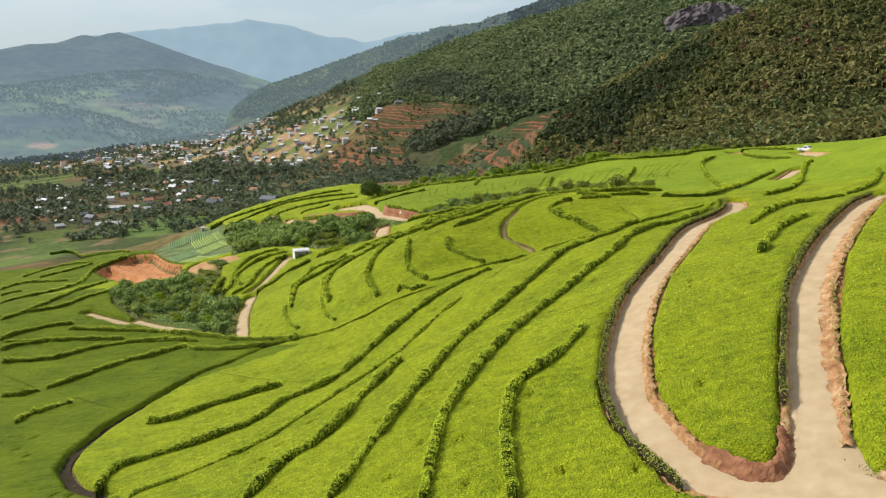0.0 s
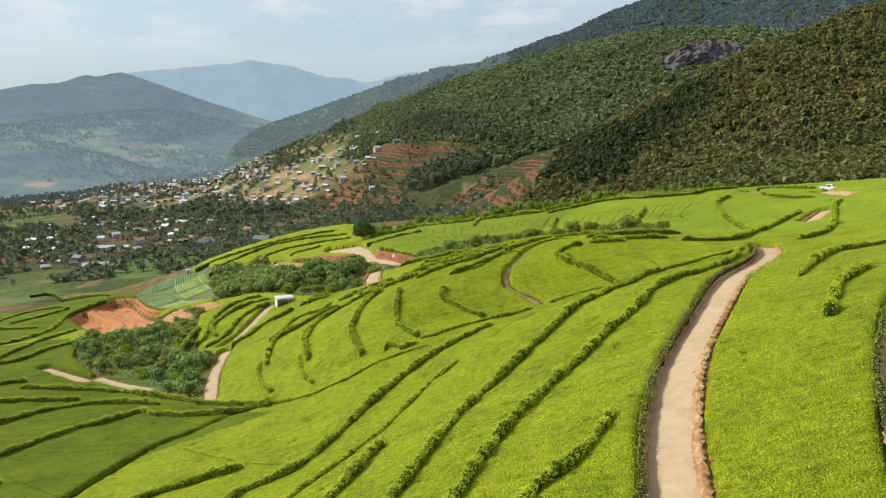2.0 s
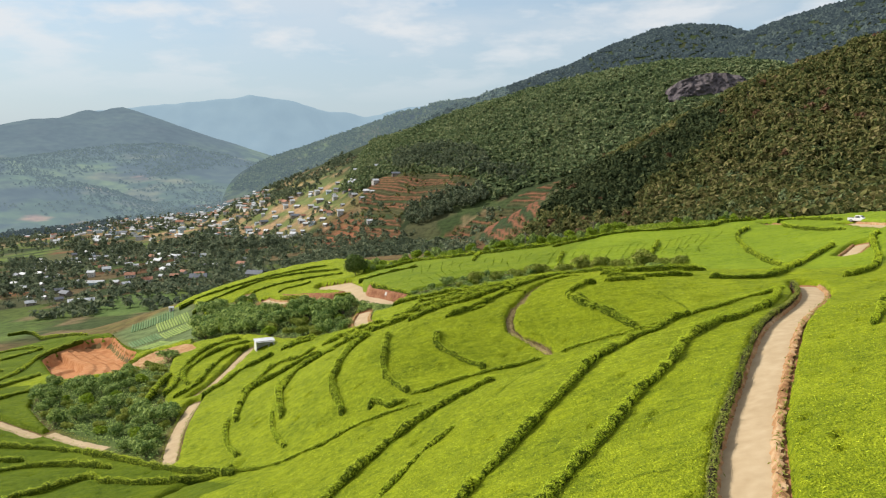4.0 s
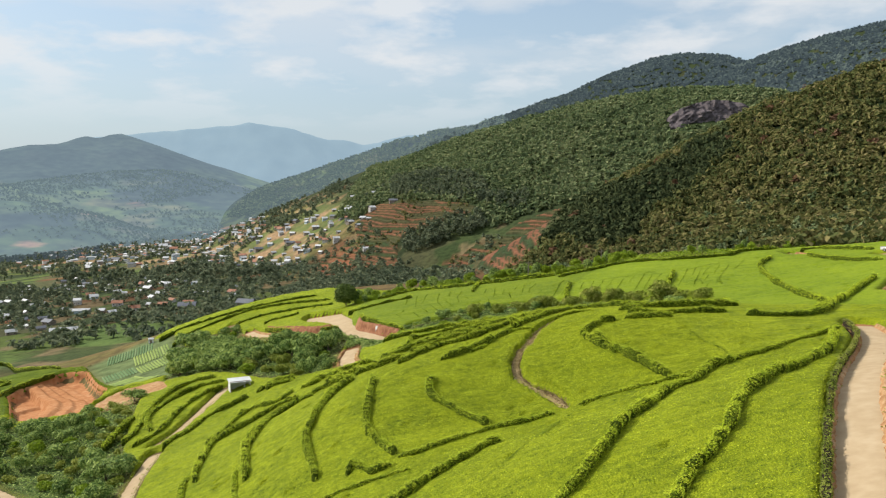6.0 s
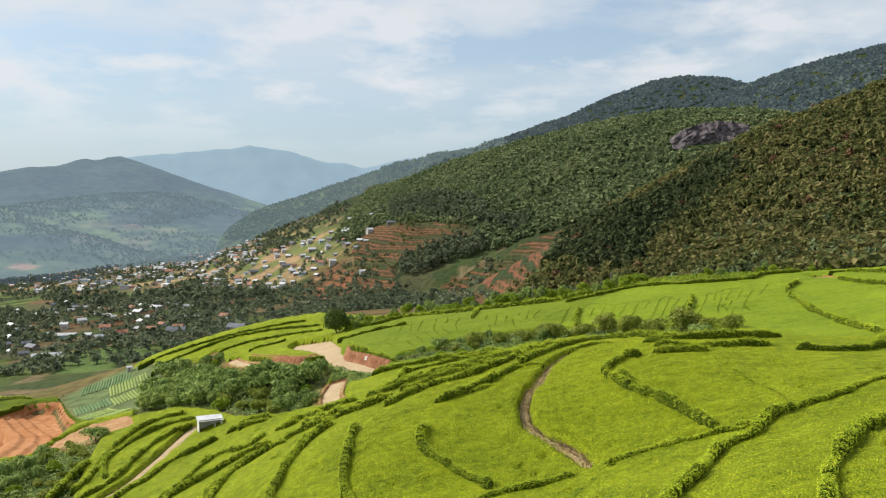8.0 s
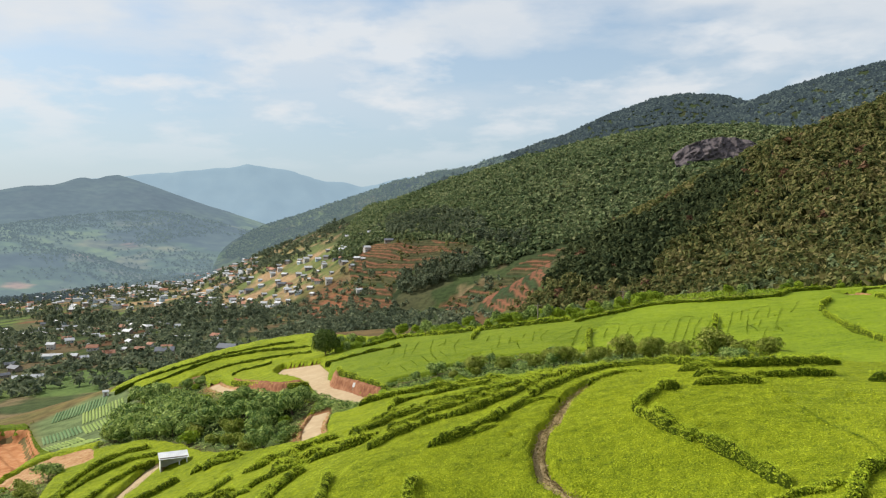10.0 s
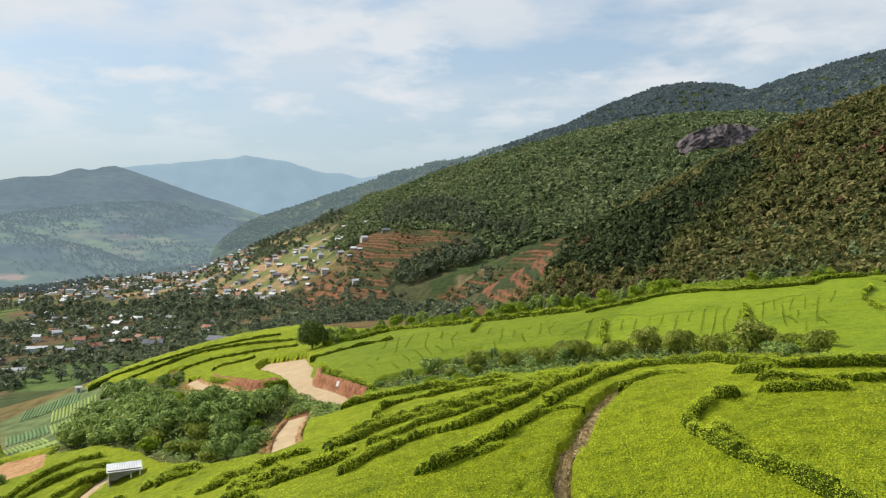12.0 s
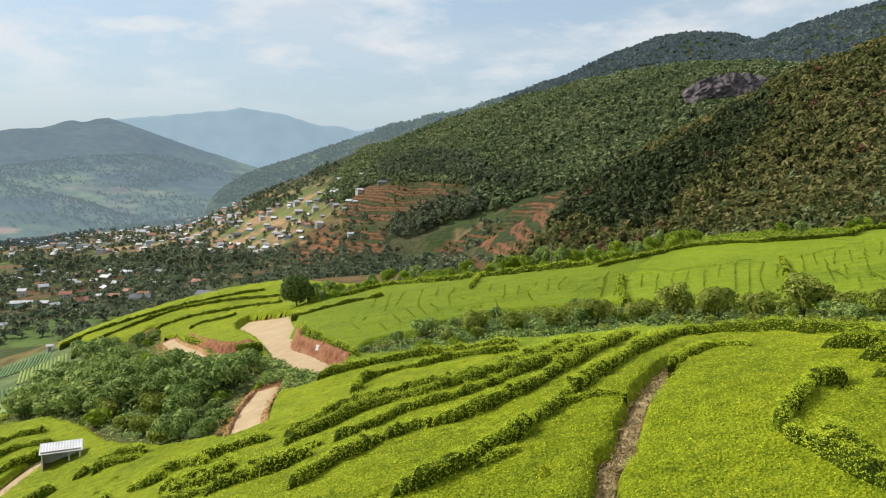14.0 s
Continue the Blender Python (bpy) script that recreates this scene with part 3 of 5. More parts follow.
# ---- tea fields ----
SEAMS = []
tx, ty = graded(-215, 125, -75, 75, 0.6, 1.02), graded(-60, 345, 42, 185, 0.6, 1.008)
fx, fy = (a.ravel() for a in np.meshgrid(tx, ty))
depth = tea_depth(fx, fy)
fz = canopy(fx, fy) + 0.14 * noise2(fx, fy, 2.6, 71) + 0.10 * noise2(fx, fy, 1.1, 72) + 0.07 * np.random.RandomState(73).rand(len(fx))
fz -= 0.9 * (np.random.RandomState(74).rand(len(fx)) < 0.006)
fz -= 1.95 * (1 - step01(depth, -0.3, 0.75))
FIELDS = [
    ((0, 80), "sloping plot of bright plucked tea below the road"), ((28, 72), "tongue of bright tea between two estate roads"), ((52, 75), "bright tea above the upper road"),
    ((15, 135), "rounded knoll of tea cut by a footpath"), ((-25, 145), "steep side of the knoll planted with tea"), ((60, 215), "far tea slope with dark planting lines"),
    ((-60, 310), "terraced tea above the valley road"), ((-80, 135), "gently sloping darker green tea terraces"), ((-150, 260), "tea terraces beside the earth pit"), ((-48, 195), "narrow tea strips below the shed"), ((6, 243), "darker green far shoulder of tea")]
tq = grid_quads(len(tx), len(ty))
tq = tq[(depth > -0.8)[tq].all(1)]
mid = np.column_stack([fx[tq].mean(1), fy[tq].mean(1)])
owner = np.argmin(np.column_stack([np.hypot(mid[:, 0] - c[0], mid[:, 1] - c[1]) for c, _ in FIELDS]), axis=1)
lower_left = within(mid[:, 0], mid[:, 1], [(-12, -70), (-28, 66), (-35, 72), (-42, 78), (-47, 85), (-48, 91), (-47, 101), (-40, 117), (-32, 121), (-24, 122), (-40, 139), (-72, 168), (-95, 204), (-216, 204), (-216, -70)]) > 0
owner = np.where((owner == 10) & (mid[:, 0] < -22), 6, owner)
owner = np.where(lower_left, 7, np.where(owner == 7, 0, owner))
tea_co = np.column_stack([fx, fy, fz])
for k, (_, words) in enumerate(FIELDS):
    co, q = pruned(tea_co, tq[owner == k])
    tagged(new("tea_field", quick_mesh("tea_field", co, q, TEA_DUSK if k == 10 else TEA_SHADED if k in (7, 8) else TEA_FAR if k == 5 else TEA, True)), words, "tea field", "tea fields", "stuff")


def leaves(at, out, size, rng, slim=0.45):
    """Three-cornered leaves at the places given, facing roughly along out."""
    k = len(at)
    nrm = out + rng.normal(0, 0.33, (k, 3))
    nrm /= np.linalg.norm(nrm, axis=1)[:, None] + 1e-9
    u = np.cross(nrm, rng.normal(0, 1, (k, 3)))
    u /= np.linalg.norm(u, axis=1)[:, None] + 1e-9
    v = np.cross(nrm, u)
    s = (size * rng.uniform(0.7, 1.5, k))[:, None]
    co = np.stack([at - u * s - v * s * slim, at + u * s * 0.2 - v * s * slim * rng.uniform(0.2, 1.0, (k, 1)) + nrm * s * 0.2, at + u * s + v * s * slim], 1)
    co[:, 1] += v * s * slim * 2.2
    return co.reshape(-1, 3), np.arange(3 * k).reshape(-1, 3)


def shoots(name, lo, hi, count, size, seed, words):
    rng = np.random.RandomState(seed)
    x, y = rng.uniform(lo[0], hi[0], count), rng.uniform(lo[1], hi[1], count)
    ok = tea_depth(x, y) > 0.5
    x, y = x[ok], y[ok]
    z = canopy(x, y) + 0.14 * noise2(x, y, 2.6, 71) + 0.10 * noise2(x, y, 1.1, 72) + rng.uniform(-0.02, 0.11, len(x))
    co, q = leaves(np.column_stack([x, y, z]), np.array((0, 0, 1.0)), size, rng)
    tagged(new(name, quick_mesh(name, co, q, TEA_LEAF)), words, "tea leaves", kind="stuff")


shoots("tea_shoots", (-35, 45), (50, 118), 130000, 0.085, 81, "young yellow-green shoots on the nearer tea")
shoots("tea_shoots", (-15, 118), (42, 172), 190000, 0.064, 82, "young yellow-green shoots on the knoll")
shoots("tea_shoots", (-6, 132), (34, 162), 150000, 0.05, 83, "fine young shoots on the top of the knoll")


# ---- roads and paths ----
def smooth_line(pts, step):
    p = [Vector((*q, 0)) for q in pts]
    p = [2 * p[0] - p[1], *p, 2 * p[-1] - p[-2]]
    out = []
    for a, b, c, d in zip(p, p[1:], p[2:], p[3:]):
        n = max(1, round((c - b).length / step))
        for i in range(n):
            t = i / n
            out.append(0.5 * (2 * b + (c - a) * t + (2 * a - 5 * b + 4 * c - d) * t * t + (3 * b - a - 3 * c + d) * t ** 3))
    out.append(p[-2])
    return np.array([(v.x, v.y) for v in out])


def along(pts, step):
    c = smooth_line(pts, step)
    d = np.gradient(c, axis=0)
    d /= np.linalg.norm(d, axis=1)[:, None] + 1e-9
    return c, np.column_stack([-d[:, 1], d[:, 0]])


def ribbon(name, pts, offsets, heights, mat, step=0.8, rough=0.0, seed=3):
    """A strip along a line; heights are over the bare ground at each offset."""
    c, n = along(pts, step)
    rng = np.random.RandomState(seed)
    rows = []
    for o, h in zip(offsets, heights):
        e = c + n * (o + rough * rng.uniform(-1, 1, len(c)))[:, None]
        rows.append(np.column_stack([e, land(e[:, 0], e[:, 1]) + h + 0.5 * rough * rng.uniform(-1, 1, len(c))]))
    return quick_mesh(name, np.vstack(rows), grid_quads(len(c), len(offsets)), mat, True)


for r in ROADS:
    road = new("road", ribbon("road", r, (-1.6, -1.2, -0.6, 0, 0.6, 1.2, 1.6), (0.02, 0.09, 0.10, 0.12, 0.10, 0.09, 0.02), ROAD, rough=0.04))
    tagged(road, "pale dusty estate road of worn concrete and earth", "road", kind="structure")
    others = [o for o in ROADS if o is not r]
    for side in (1, -1):
        c, n = along(r, 1.0)
        clear = apart(*(c + n * 2.0 * side).T, others) > 3.4
        run = [tuple(p) for p, ok in zip(c, clear) if ok]
        if len(run) < 4:
            continue
        bank = ribbon("earth_bank", run, [side * o for o in (1.45, 1.6, 1.8, 2.2)], (-0.05, 0.25, 0.52, 0.3), EARTH, 0.35, 0.17, 5 + side)
        tagged(new("earth_bank", bank), "crumbling red earth bank beside the road", "bank", kind="structure")
for r in TRACKS:
    tagged(new("track", ribbon("track", r, (-1.1, -0.6, 0, 0.6, 1.1), (0.02, 0.07, 0.09, 0.07, 0.02), ROAD, rough=0.08)), "narrow dusty track through the tea", "track", kind="structure")
for r in FOOTPATHS:
    tagged(new("footpath", ribbon("footpath", r, (-0.45, -0.15, 0.15, 0.45), (0.0, 0.12, 0.12, 0.0), PATH, 0.5, 0.1)), "trodden footpath with dry grass through the tea", "path", kind="structure")
for r in DITCHES:
    tagged(new("drain", ribbon("drain", r, (-0.6, -0.3, 0.3, 0.6), (0.2, 0.03, 0.03, 0.2), DRAIN, 0.5, 0.08)), "dark stony drain between tea plots", "drain", kind="structure")


def filled(name, poly, lift, mat, step=0.4, ragged=0.0):
    p = np.array(poly)
    xs, ys = np.arange(p[:, 0].min() - 1, p[:, 0].max() + 2, step), np.arange(p[:, 1].min() - 1, p[:, 1].max() + 2, step)
    x, y = (a.ravel() for a in np.meshgrid(xs, ys))
    d = within(x, y, poly) + ragged * fractal(x, y, 6, 17)
    z = land(x, y) + lift * step01(d, -0.6, 0.4) + 0.03 * np.random.RandomState(2).rand(len(x))
    q = grid_quads(len(xs), len(ys))
    co, q = pruned(np.column_stack([x, y, z]), q[(d > -0.7)[q].all(1)])
    return new(name, quick_mesh(name, co, q, mat, True))


tagged(filled("road_junction", JUNCTION, 0.13, ROAD), "wide dusty junction of the two estate roads", "road", kind="structure")
tagged(filled("road_bend", LOOP, 0.12, ROAD), "wide pale earth bend of the estate road", "road", kind="structure")


for line, words in (([(-19, 234), (-17.5, 226), (-12.5, 217), (-7.5, 207)], "cut red earth bank above the road bend"), ([(-53, 283), (-44, 261), (-36, 242), (-29, 229), (-24, 226.5)], "red earth bank below a tongue of tea")):
    bank = ribbon("earth_bank", line, (-0.5, 0.0, 0.35, 0.7, 1.3), (0.05, 0.55, 1.6, 2.1, 1.5), RED_CUT, 0.4, 0.16, 8)
    tagged(new("earth_bank", bank), words, "bank", kind="structure")
verge = [(28, 52), (32, 63.1), (39.5, 76.8), (56, 100.5), (73.2, 125.1)]
tagged(new("eroded_verge", ribbon("eroded_verge", verge, (-0.75, -1.1, -1.5, -1.9), (0.10, 0.17, 0.26, 0.42), EARTH, 0.5, 0.22, 12)), "orange washed-out verge along the upper road", "bank", kind="structure")
tagged(new("eroded_verge", ribbon("eroded_verge", [(18.6, 49.5), (20.6, 46.9), (22.4, 46.2), (23.8, 47.4), (25, 50.2)], (-0.2, 0.15, 0.5, 0.9), (0.12, 0.4, 0.85, 0.8), RED_CUT, 0.3, 0.12, 13)), "red earth bank round the tip of the tea tongue", "bank", kind="structure")


# ---- hedges ----
HEDGE_SEED = [100]


def hedge(pts, half=0.44, tall=0.84, leaf=0.08, per_metre=260, words="dark green unclipped tea hedge between plots", mat=None, core=None):
    HEDGE_SEED[0] += 1
    rng = np.random.RandomState(HEDGE_SEED[0])
    c, n = along(pts, 0.4)
    k = len(c)
    base = canopy(c[:, 0], c[:, 1])
    u, w = np.arange(k) * 0.4, np.full(k, HEDGE_SEED[0] * 3.7)
    swell = np.clip(1 + 0.30 * noise2(u, w, 2.2, 90) + 0.22 * noise2(u, w, 0.9, 91) + 0.10 * rng.normal(0, 1, k), 0.45, 1.5)
    swell[[0, -1]] *= 0.15
    swell[[1, -2]] *= 0.75
    sway = 0.25 * half * noise2(u, w, 1.5, 92)
    prof = np.array([(-0.9, -0.9), (-0.95, 0.3), (-0.8, 0.8), (0, 0.92), (0.8, 0.8), (0.95, 0.3), (0.9, -0.9)])
    rows = []
    for s, h in prof:
        e = c + n * (sway + s * half * 0.85 * swell * rng.uniform(0.8, 1.1, k))[:, None]
        rows.append(np.column_stack([e, base + np.where(h < 0, h, h * tall * swell * rng.uniform(0.8, 1.1, k))]))
    co, q = np.vstack(rows), grid_quads(k, len(prof))
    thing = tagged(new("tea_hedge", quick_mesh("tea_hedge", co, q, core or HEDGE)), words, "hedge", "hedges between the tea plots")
    count = int(k * 0.4 * per_metre * (0.5 if pts[0][1] > 205 or pts[0][0] < -60 else 1.0))
    if leaf < 0.1 and 118 < pts[0][1] < 190 and -12 < pts[0][0] < 45:
        leaf, count = leaf * 0.72, int(count * 1.6)
    at, a = rng.randint(0, k - 1, count), rng.uniform(-1, 1, count)
    over = rng.rand(count) < 0.62
    side, fall = np.sign(a), rng.rand(count)
    w = sway[at] + half * swell[at] * np.where(over, a, side * (1.0 - 0.1 * fall))
    spot = c[at] + n[at] * w[:, None] + (c[at + 1] - c[at]) * rng.rand(count)[:, None]
    up = base[at] + tall * swell[at] * np.where(over, 1.0 - 0.22 * np.abs(a) ** 3, 0.85 - 0.85 * fall) + rng.uniform(-0.07, 0.07, count) + tall * 0.35 * rng.rand(count) ** 5 * over
    out = np.column_stack([n[at] * np.where(over, 0.15 * a, 0.55 * side)[:, None], np.where(over, 0.75, 0.4)])
    lc, lq = leaves(np.column_stack([spot, up]), out, leaf, rng)
    part("foliage", quick_mesh("foliage", lc, lq, mat or HEDGE_LEAF), thing, "leafy shoots")
    return thing


def seam(pts):
    """Broken line of darker leaves over the tea, painting the shade between two rows."""
    HEDGE_SEED[0] += 1
    rng = np.random.RandomState(HEDGE_SEED[0])
    c, n = along(pts, 0.4)
    k = len(c)
    c = c + n * (0.15 * noise2(np.arange(k) * 0.4, np.full(k, HEDGE_SEED[0] * 1.9), 1.6, 94))[:, None]
    count = int(k * 0.4 * 46)
    at = rng.randint(0, k - 1, count)
    at = at[rng.rand(count) < 0.85 + 0.5 * noise2(at * 0.4, np.full(count, HEDGE_SEED[0] * 3.1), 1.8, 93)]
    spot = c[at] + (c[at + 1] - c[at]) * rng.rand(len(at))[:, None] + n[at] * rng.normal(0, 0.055, (len(at), 1))
    up = canopy(spot[:, 0], spot[:, 1]) + 0.14 * noise2(spot[:, 0], spot[:, 1], 2.6, 71) + rng.uniform(0.1, 0.26, len(at))
    co, q = leaves(np.column_stack([spot, up]), np.array((0, 0, 1.0)), 0.07, rng, 0.5)
    return tagged(new("planting_line", quick_mesh("planting_line", co, q, GAP_SHADE)), "line of darker leaves painting the shade between rows of tea bushes", "planting line", "planting lines", "structure")


hedge([(-41.1, 97.4), (-37.7, 97.2), (-30.8, 100.6), (-23, 102)])
hedge([(-37.1, 74), (-37.8, 79.5), (-35.8, 81.2), (-25.9, 84), (-22.9, 85.9), (-20.6, 91.4), (-16.5, 93.3), (-13.9, 96.2), (-8.7, 108.5), (-2.1, 115.9), (8.3, 125.2)])
hedge([(-17.2, 59.7), (-15, 65.9), (-13.1, 67.3), (-11.3, 70), (-5.2, 90.3)])
hedge([(-9, 55), (2.2, 87.8), (4.9, 93.3), (8, 98.7), (11.4, 103.6), (15.3, 109), (18.3, 114.1), (21.4, 118.3), (25.4, 124.7), (28.7, 126.5), (31.8, 130.5), (34.7, 131.7)])
hedge([(-1.4, 51.3), (0.5, 64.5), (5.6, 77.1), (8.9, 82.8), (12, 87.9), (15.5, 93.5), (19.9, 101), (22.2, 103.3), (24.8, 106.9), (27.7, 111.9), (30.7, 115.9), (33.8, 119.5), (37.9, 122.7), (42.3, 126.9), (46, 132.3), (48.9, 138.3)])
hedge([(5.1, 48.5), (5.4, 58.5), (7, 65.6), (11.4, 69.4), (14.7, 74.3)])
hedge([(-64, 104.9), (-63.4, 109.1), (-59.1, 113)])
hedge([(-74.9, 119.6), (-71.4, 120.2), (-69.2, 121.7)])
hedge([(-68.4, 122.3), (-60.1, 134.7), (-56.3, 136.2), (-50.8, 139.2), (-46.4, 136), (-34.2, 130.4), (-25.3, 127.1)])
hedge([(-86.3, 139.2), (-76.6, 141.8), (-72, 146.4), (-65.9, 148.6), (-58.3, 147.2), (-48.4, 142)])
hedge([(-90.7, 146.7), (-89.1, 150.2), (-84.3, 152.3), (-77.6, 153.4), (-67.4, 152.1)])
hedge([(-83.6, 160.7), (-72.8, 159), (-61, 154.3), (-49.7, 146), (-25.1, 126)])
hedge([(-94.5, 153.3), (-92.8, 159), (-88.5, 162.9), (-84.3, 164.8)])
hedge([(-103.4, 168.8), (-101.2, 176.9), (-100.9, 189.8), (-101.9, 207.5), (-101.5, 220.8)])
hedge([(-100.5, 175.6), (-94.3, 179.7), (-92, 189.9), (-87.4, 192.9), (-81.5, 187.8)])
hedge([(-148.9, 244.7), (-147.8, 256.5), (-134.9, 251), (-128, 249.1)])
hedge([(-119.8, 196.3), (-117.2, 202.7), (-112.2, 208.4), (-114.8, 230.1), (-131.3, 272.5), (-132.9, 290.3), (-129.8, 301.9)])
hedge([(-148.2, 268.3), (-143.4, 279.7), (-139.8, 293.1)])
hedge([(-201.6, 376.8), (-191.1, 379.5), (-152.2, 327.9), (-131.8, 309.7)])
hedge([(-53.9, 178.1), (-53.3, 181.6), (-55.8, 198.8), (-55, 205.6), (-52.4, 210), (-46.5, 208.9)])
hedge([(-50.1, 181.5), (-52.9, 187), (-54.1, 192.5), (-52.1, 201.1), (-48.1, 204.3), (-42.9, 203.2)])
hedge([(-50.7, 174.3), (-47.9, 179.3), (-47.6, 192.1), (-45.5, 197.2), (-42.6, 200.5)])
hedge([(-43.1, 168.4), (-42, 171.6), (-40.2, 173.2), (-39, 179.2), (-33.3, 184.9)])
hedge([(-32.2, 185.8), (-28.5, 189.4), (-25.1, 187.3)])
hedge([(-33, 158.7), (-31.7, 161.1), (-30.4, 171), (-28.1, 171.5), (-24.3, 169.5), (-22.9, 173.6)])
hedge([(-20.8, 175.4), (-17.4, 175.2), (-14.4, 172.2)])
hedge([(-23.8, 148.8), (-23.6, 153.6), (-22.5, 157), (-17.7, 161.2), (-15, 162.4), (-7.4, 160.1), (-3.7, 159.9)])
hedge([(-14.4, 144.3), (-12.1, 153.6), (-10.3, 155.7)])
hedge([(-21.6, 137.7), (-24.3, 149.2), (-24, 155.2), (-22, 158.8), (-19, 159.9), (-16.9, 159.5)])
hedge([(-11.4, 128.9), (-14.3, 138.7), (-14.3, 142.8), (-13.1, 153.6)])
hedge([(-2.6, 127.5), (-6, 134), (-6.8, 137.7), (-6.8, 148.5)])
hedge([(7.6, 130.8), (1.7, 138), (0.6, 140.7), (1.3, 143.1)])
hedge([(-30.1, 145.3), (-31, 148), (-31.7, 154.6), (-30.7, 160.2), (-20, 164.9)])
hedge([(-9.7, 198.4), (-7.2, 199.3), (-4, 199.5), (2.7, 198.2), (13, 191.8)])
hedge([(-3.8, 183.8), (-3.9, 189.7), (-2.6, 191.8), (-0.3, 192.6), (2.8, 191.2), (5.8, 191.7), (12.5, 188)])
hedge([(-8.1, 171.7), (-6.4, 172.6), (-5.1, 175.6), (-3.2, 176.4), (7.7, 172.1), (10, 173.5), (16.3, 183.4), (18.2, 185.1)])
hedge([(-7.1, 166.7), (-1.3, 171.3), (3.2, 169.4), (5.4, 170.7), (7.6, 170.2), (12.1, 171.6)])
hedge([(-2.6, 161.4), (1.4, 163.9), (7.3, 164.6), (12.2, 169.2), (15.9, 175.6), (18.3, 177.9)])
hedge([(-4, 153.2), (0.1, 157.1), (3.1, 158.4), (4.5, 157.8), (8, 159.6), (12.2, 163.5), (23, 182.5)])
hedge([(2, 148.4), (6.8, 151.7), (11.9, 157.2), (24, 174.1)])
hedge([(-17.5, 175.1), (-9.4, 173.3)])
hedge([(-30.1, 185.5), (-29.6, 187), (-25.2, 186)])
hedge([(-21.5, 173.7), (-19.7, 173.3), (-18, 173.9)])
hedge([(-15.7, 165.1), (-11.5, 164.9), (-10.4, 166.8)])
hedge([(-10.7, 159.7), (-4.7, 162.7), (-3.6, 162)])
hedge([(84.5, 237.8), (75.1, 221.1), (62.4, 167.6), (56.3, 154.7), (49.7, 150.4), (43.8, 151.4)])
hedge([(58, 230.7), (50.1, 210)])
hedge([(33, 230.3), (30.6, 221.2), (29.3, 212.6)])
hedge([(32.2, 244.8), (39.4, 246.9), (47.3, 251.3), (54.2, 251.3), (60.3, 248.4), (66.6, 246.7), (73.4, 246.7), (77.8, 247.5), (85, 254.8), (93.4, 254.6)])
hedge([(10, 244.7), (12.8, 266.9)])
hedge([(53.2, 152), (62.5, 163.9), (73.5, 177.5), (80.8, 185.6)])
hedge([(62, 146.2), (72.6, 155.3), (87.3, 183.6), (90.7, 186.5)])
hedge([(42.4, 103.1), (56.3, 121.6), (62.4, 124.9), (67.9, 126.6)])
hedge([(35.2, 82), (42.2, 93.5), (48.7, 99.9)])
hedge([(69.4, 129.5), (76, 135.4), (81.5, 142.2), (86.8, 151.4)])
hedge([(-18, 235), (-15.2, 225.9), (-5.8, 206)])
hedge([(-23.8, 255.8), (-18.8, 255.1), (-12.8, 258.4), (-6.2, 259)])
hedge([(-100.5, 319.3), (-96.9, 323.4), (-91.1, 324.9), (-66.9, 324.8), (-55.3, 323.7), (-43.6, 321)])
hedge([(-91.1, 306.4), (-88.1, 314.5), (-70.5, 321.5), (-62.5, 321), (-50.3, 316.8), (-36.4, 309)])
hedge([(-69.8, 308.6), (-66.6, 310.3), (-60.8, 310.9), (-51.1, 308.5), (-42.8, 304.9), (-34.4, 299)])
hedge([(-57.1, 297.2), (-55.3, 300.4), (-48.2, 297.9), (-45.7, 299.1)])
hedge([(-53.5, 284.4), (-35.8, 243.3), (-26.7, 227.9), (-22.3, 225.9)])
hedge([(26.3, 152.7), (24.4, 152.5), (22.7, 150.5), (21, 148), (23.7, 140.8)])
hedge([(27.4, 131.3), (26, 136.9), (23.9, 142), (22.3, 147.3)])
hedge([(27.3, 152.2), (33.8, 151.1)])
hedge([(28.5, 155.6), (31.7, 154.1), (36.3, 153.5), (42.2, 154.4)])
hedge([(29.6, 160.8), (39.7, 160.3), (47.3, 163.1)])
hedge([(92.1, 234.8), (92.2, 220.1), (93.5, 205)])
hedge([(95.6, 246.1), (101.1, 246.4), (104.3, 227.4)])
hedge([(-31.6, 69.1), (-30.3, 70.8), (-25.4, 72.1), (-20.1, 75), (-17.6, 77.6), (-7.6, 93.6), (-1.9, 105), (3.1, 110.1)], 0.28, 0.4)
hedge([(-25.3, 127.1), (-19.7, 123.5), (-13.8, 123), (-8.1, 123.9), (-0.9, 123.1)], 0.28, 0.4)
hedge([(17.2, 130.8), (20.1, 130.7), (23.1, 130.6), (25.3, 130.2), (27.4, 130.4), (29.1, 129.4)], 0.28, 0.4)
hedge([(27.4, 130.4), (28.5, 130.2), (30.5, 130)], 0.28, 0.4)
hedge([(34.7, 131.7), (40.6, 134.2), (47.8, 138.7), (51.2, 141.4)], 0.28, 0.4)
hedge([(-2.6, 126.9), (1.7, 127.7), (6.6, 129.6), (10.6, 130.3), (14.7, 130.4)], 0.34, 0.5)
hedge([(-7.9, 126.7), (-7.3, 128.5), (-5.2, 125.8), (-2.7, 125.4)])
hedge([(6.1, 150), (7.5, 151), (8.5, 151.5)], 0.3, 0.45)
hedge([(10.2, 157.1), (11.8, 156.7), (13.8, 156.7), (15.3, 155.9)], 0.26, 0.35)
hedge([(18.9, 160.1), (21.2, 162.8), (23.3, 164.5), (25.2, 162.4)], 0.26, 0.35)
hedge([(28, 159), (30.2, 158), (31.4, 157.9)])
hedge([(-16.3, 166.8), (-15.3, 168.7), (-12.4, 167.8), (-11, 168.9)])
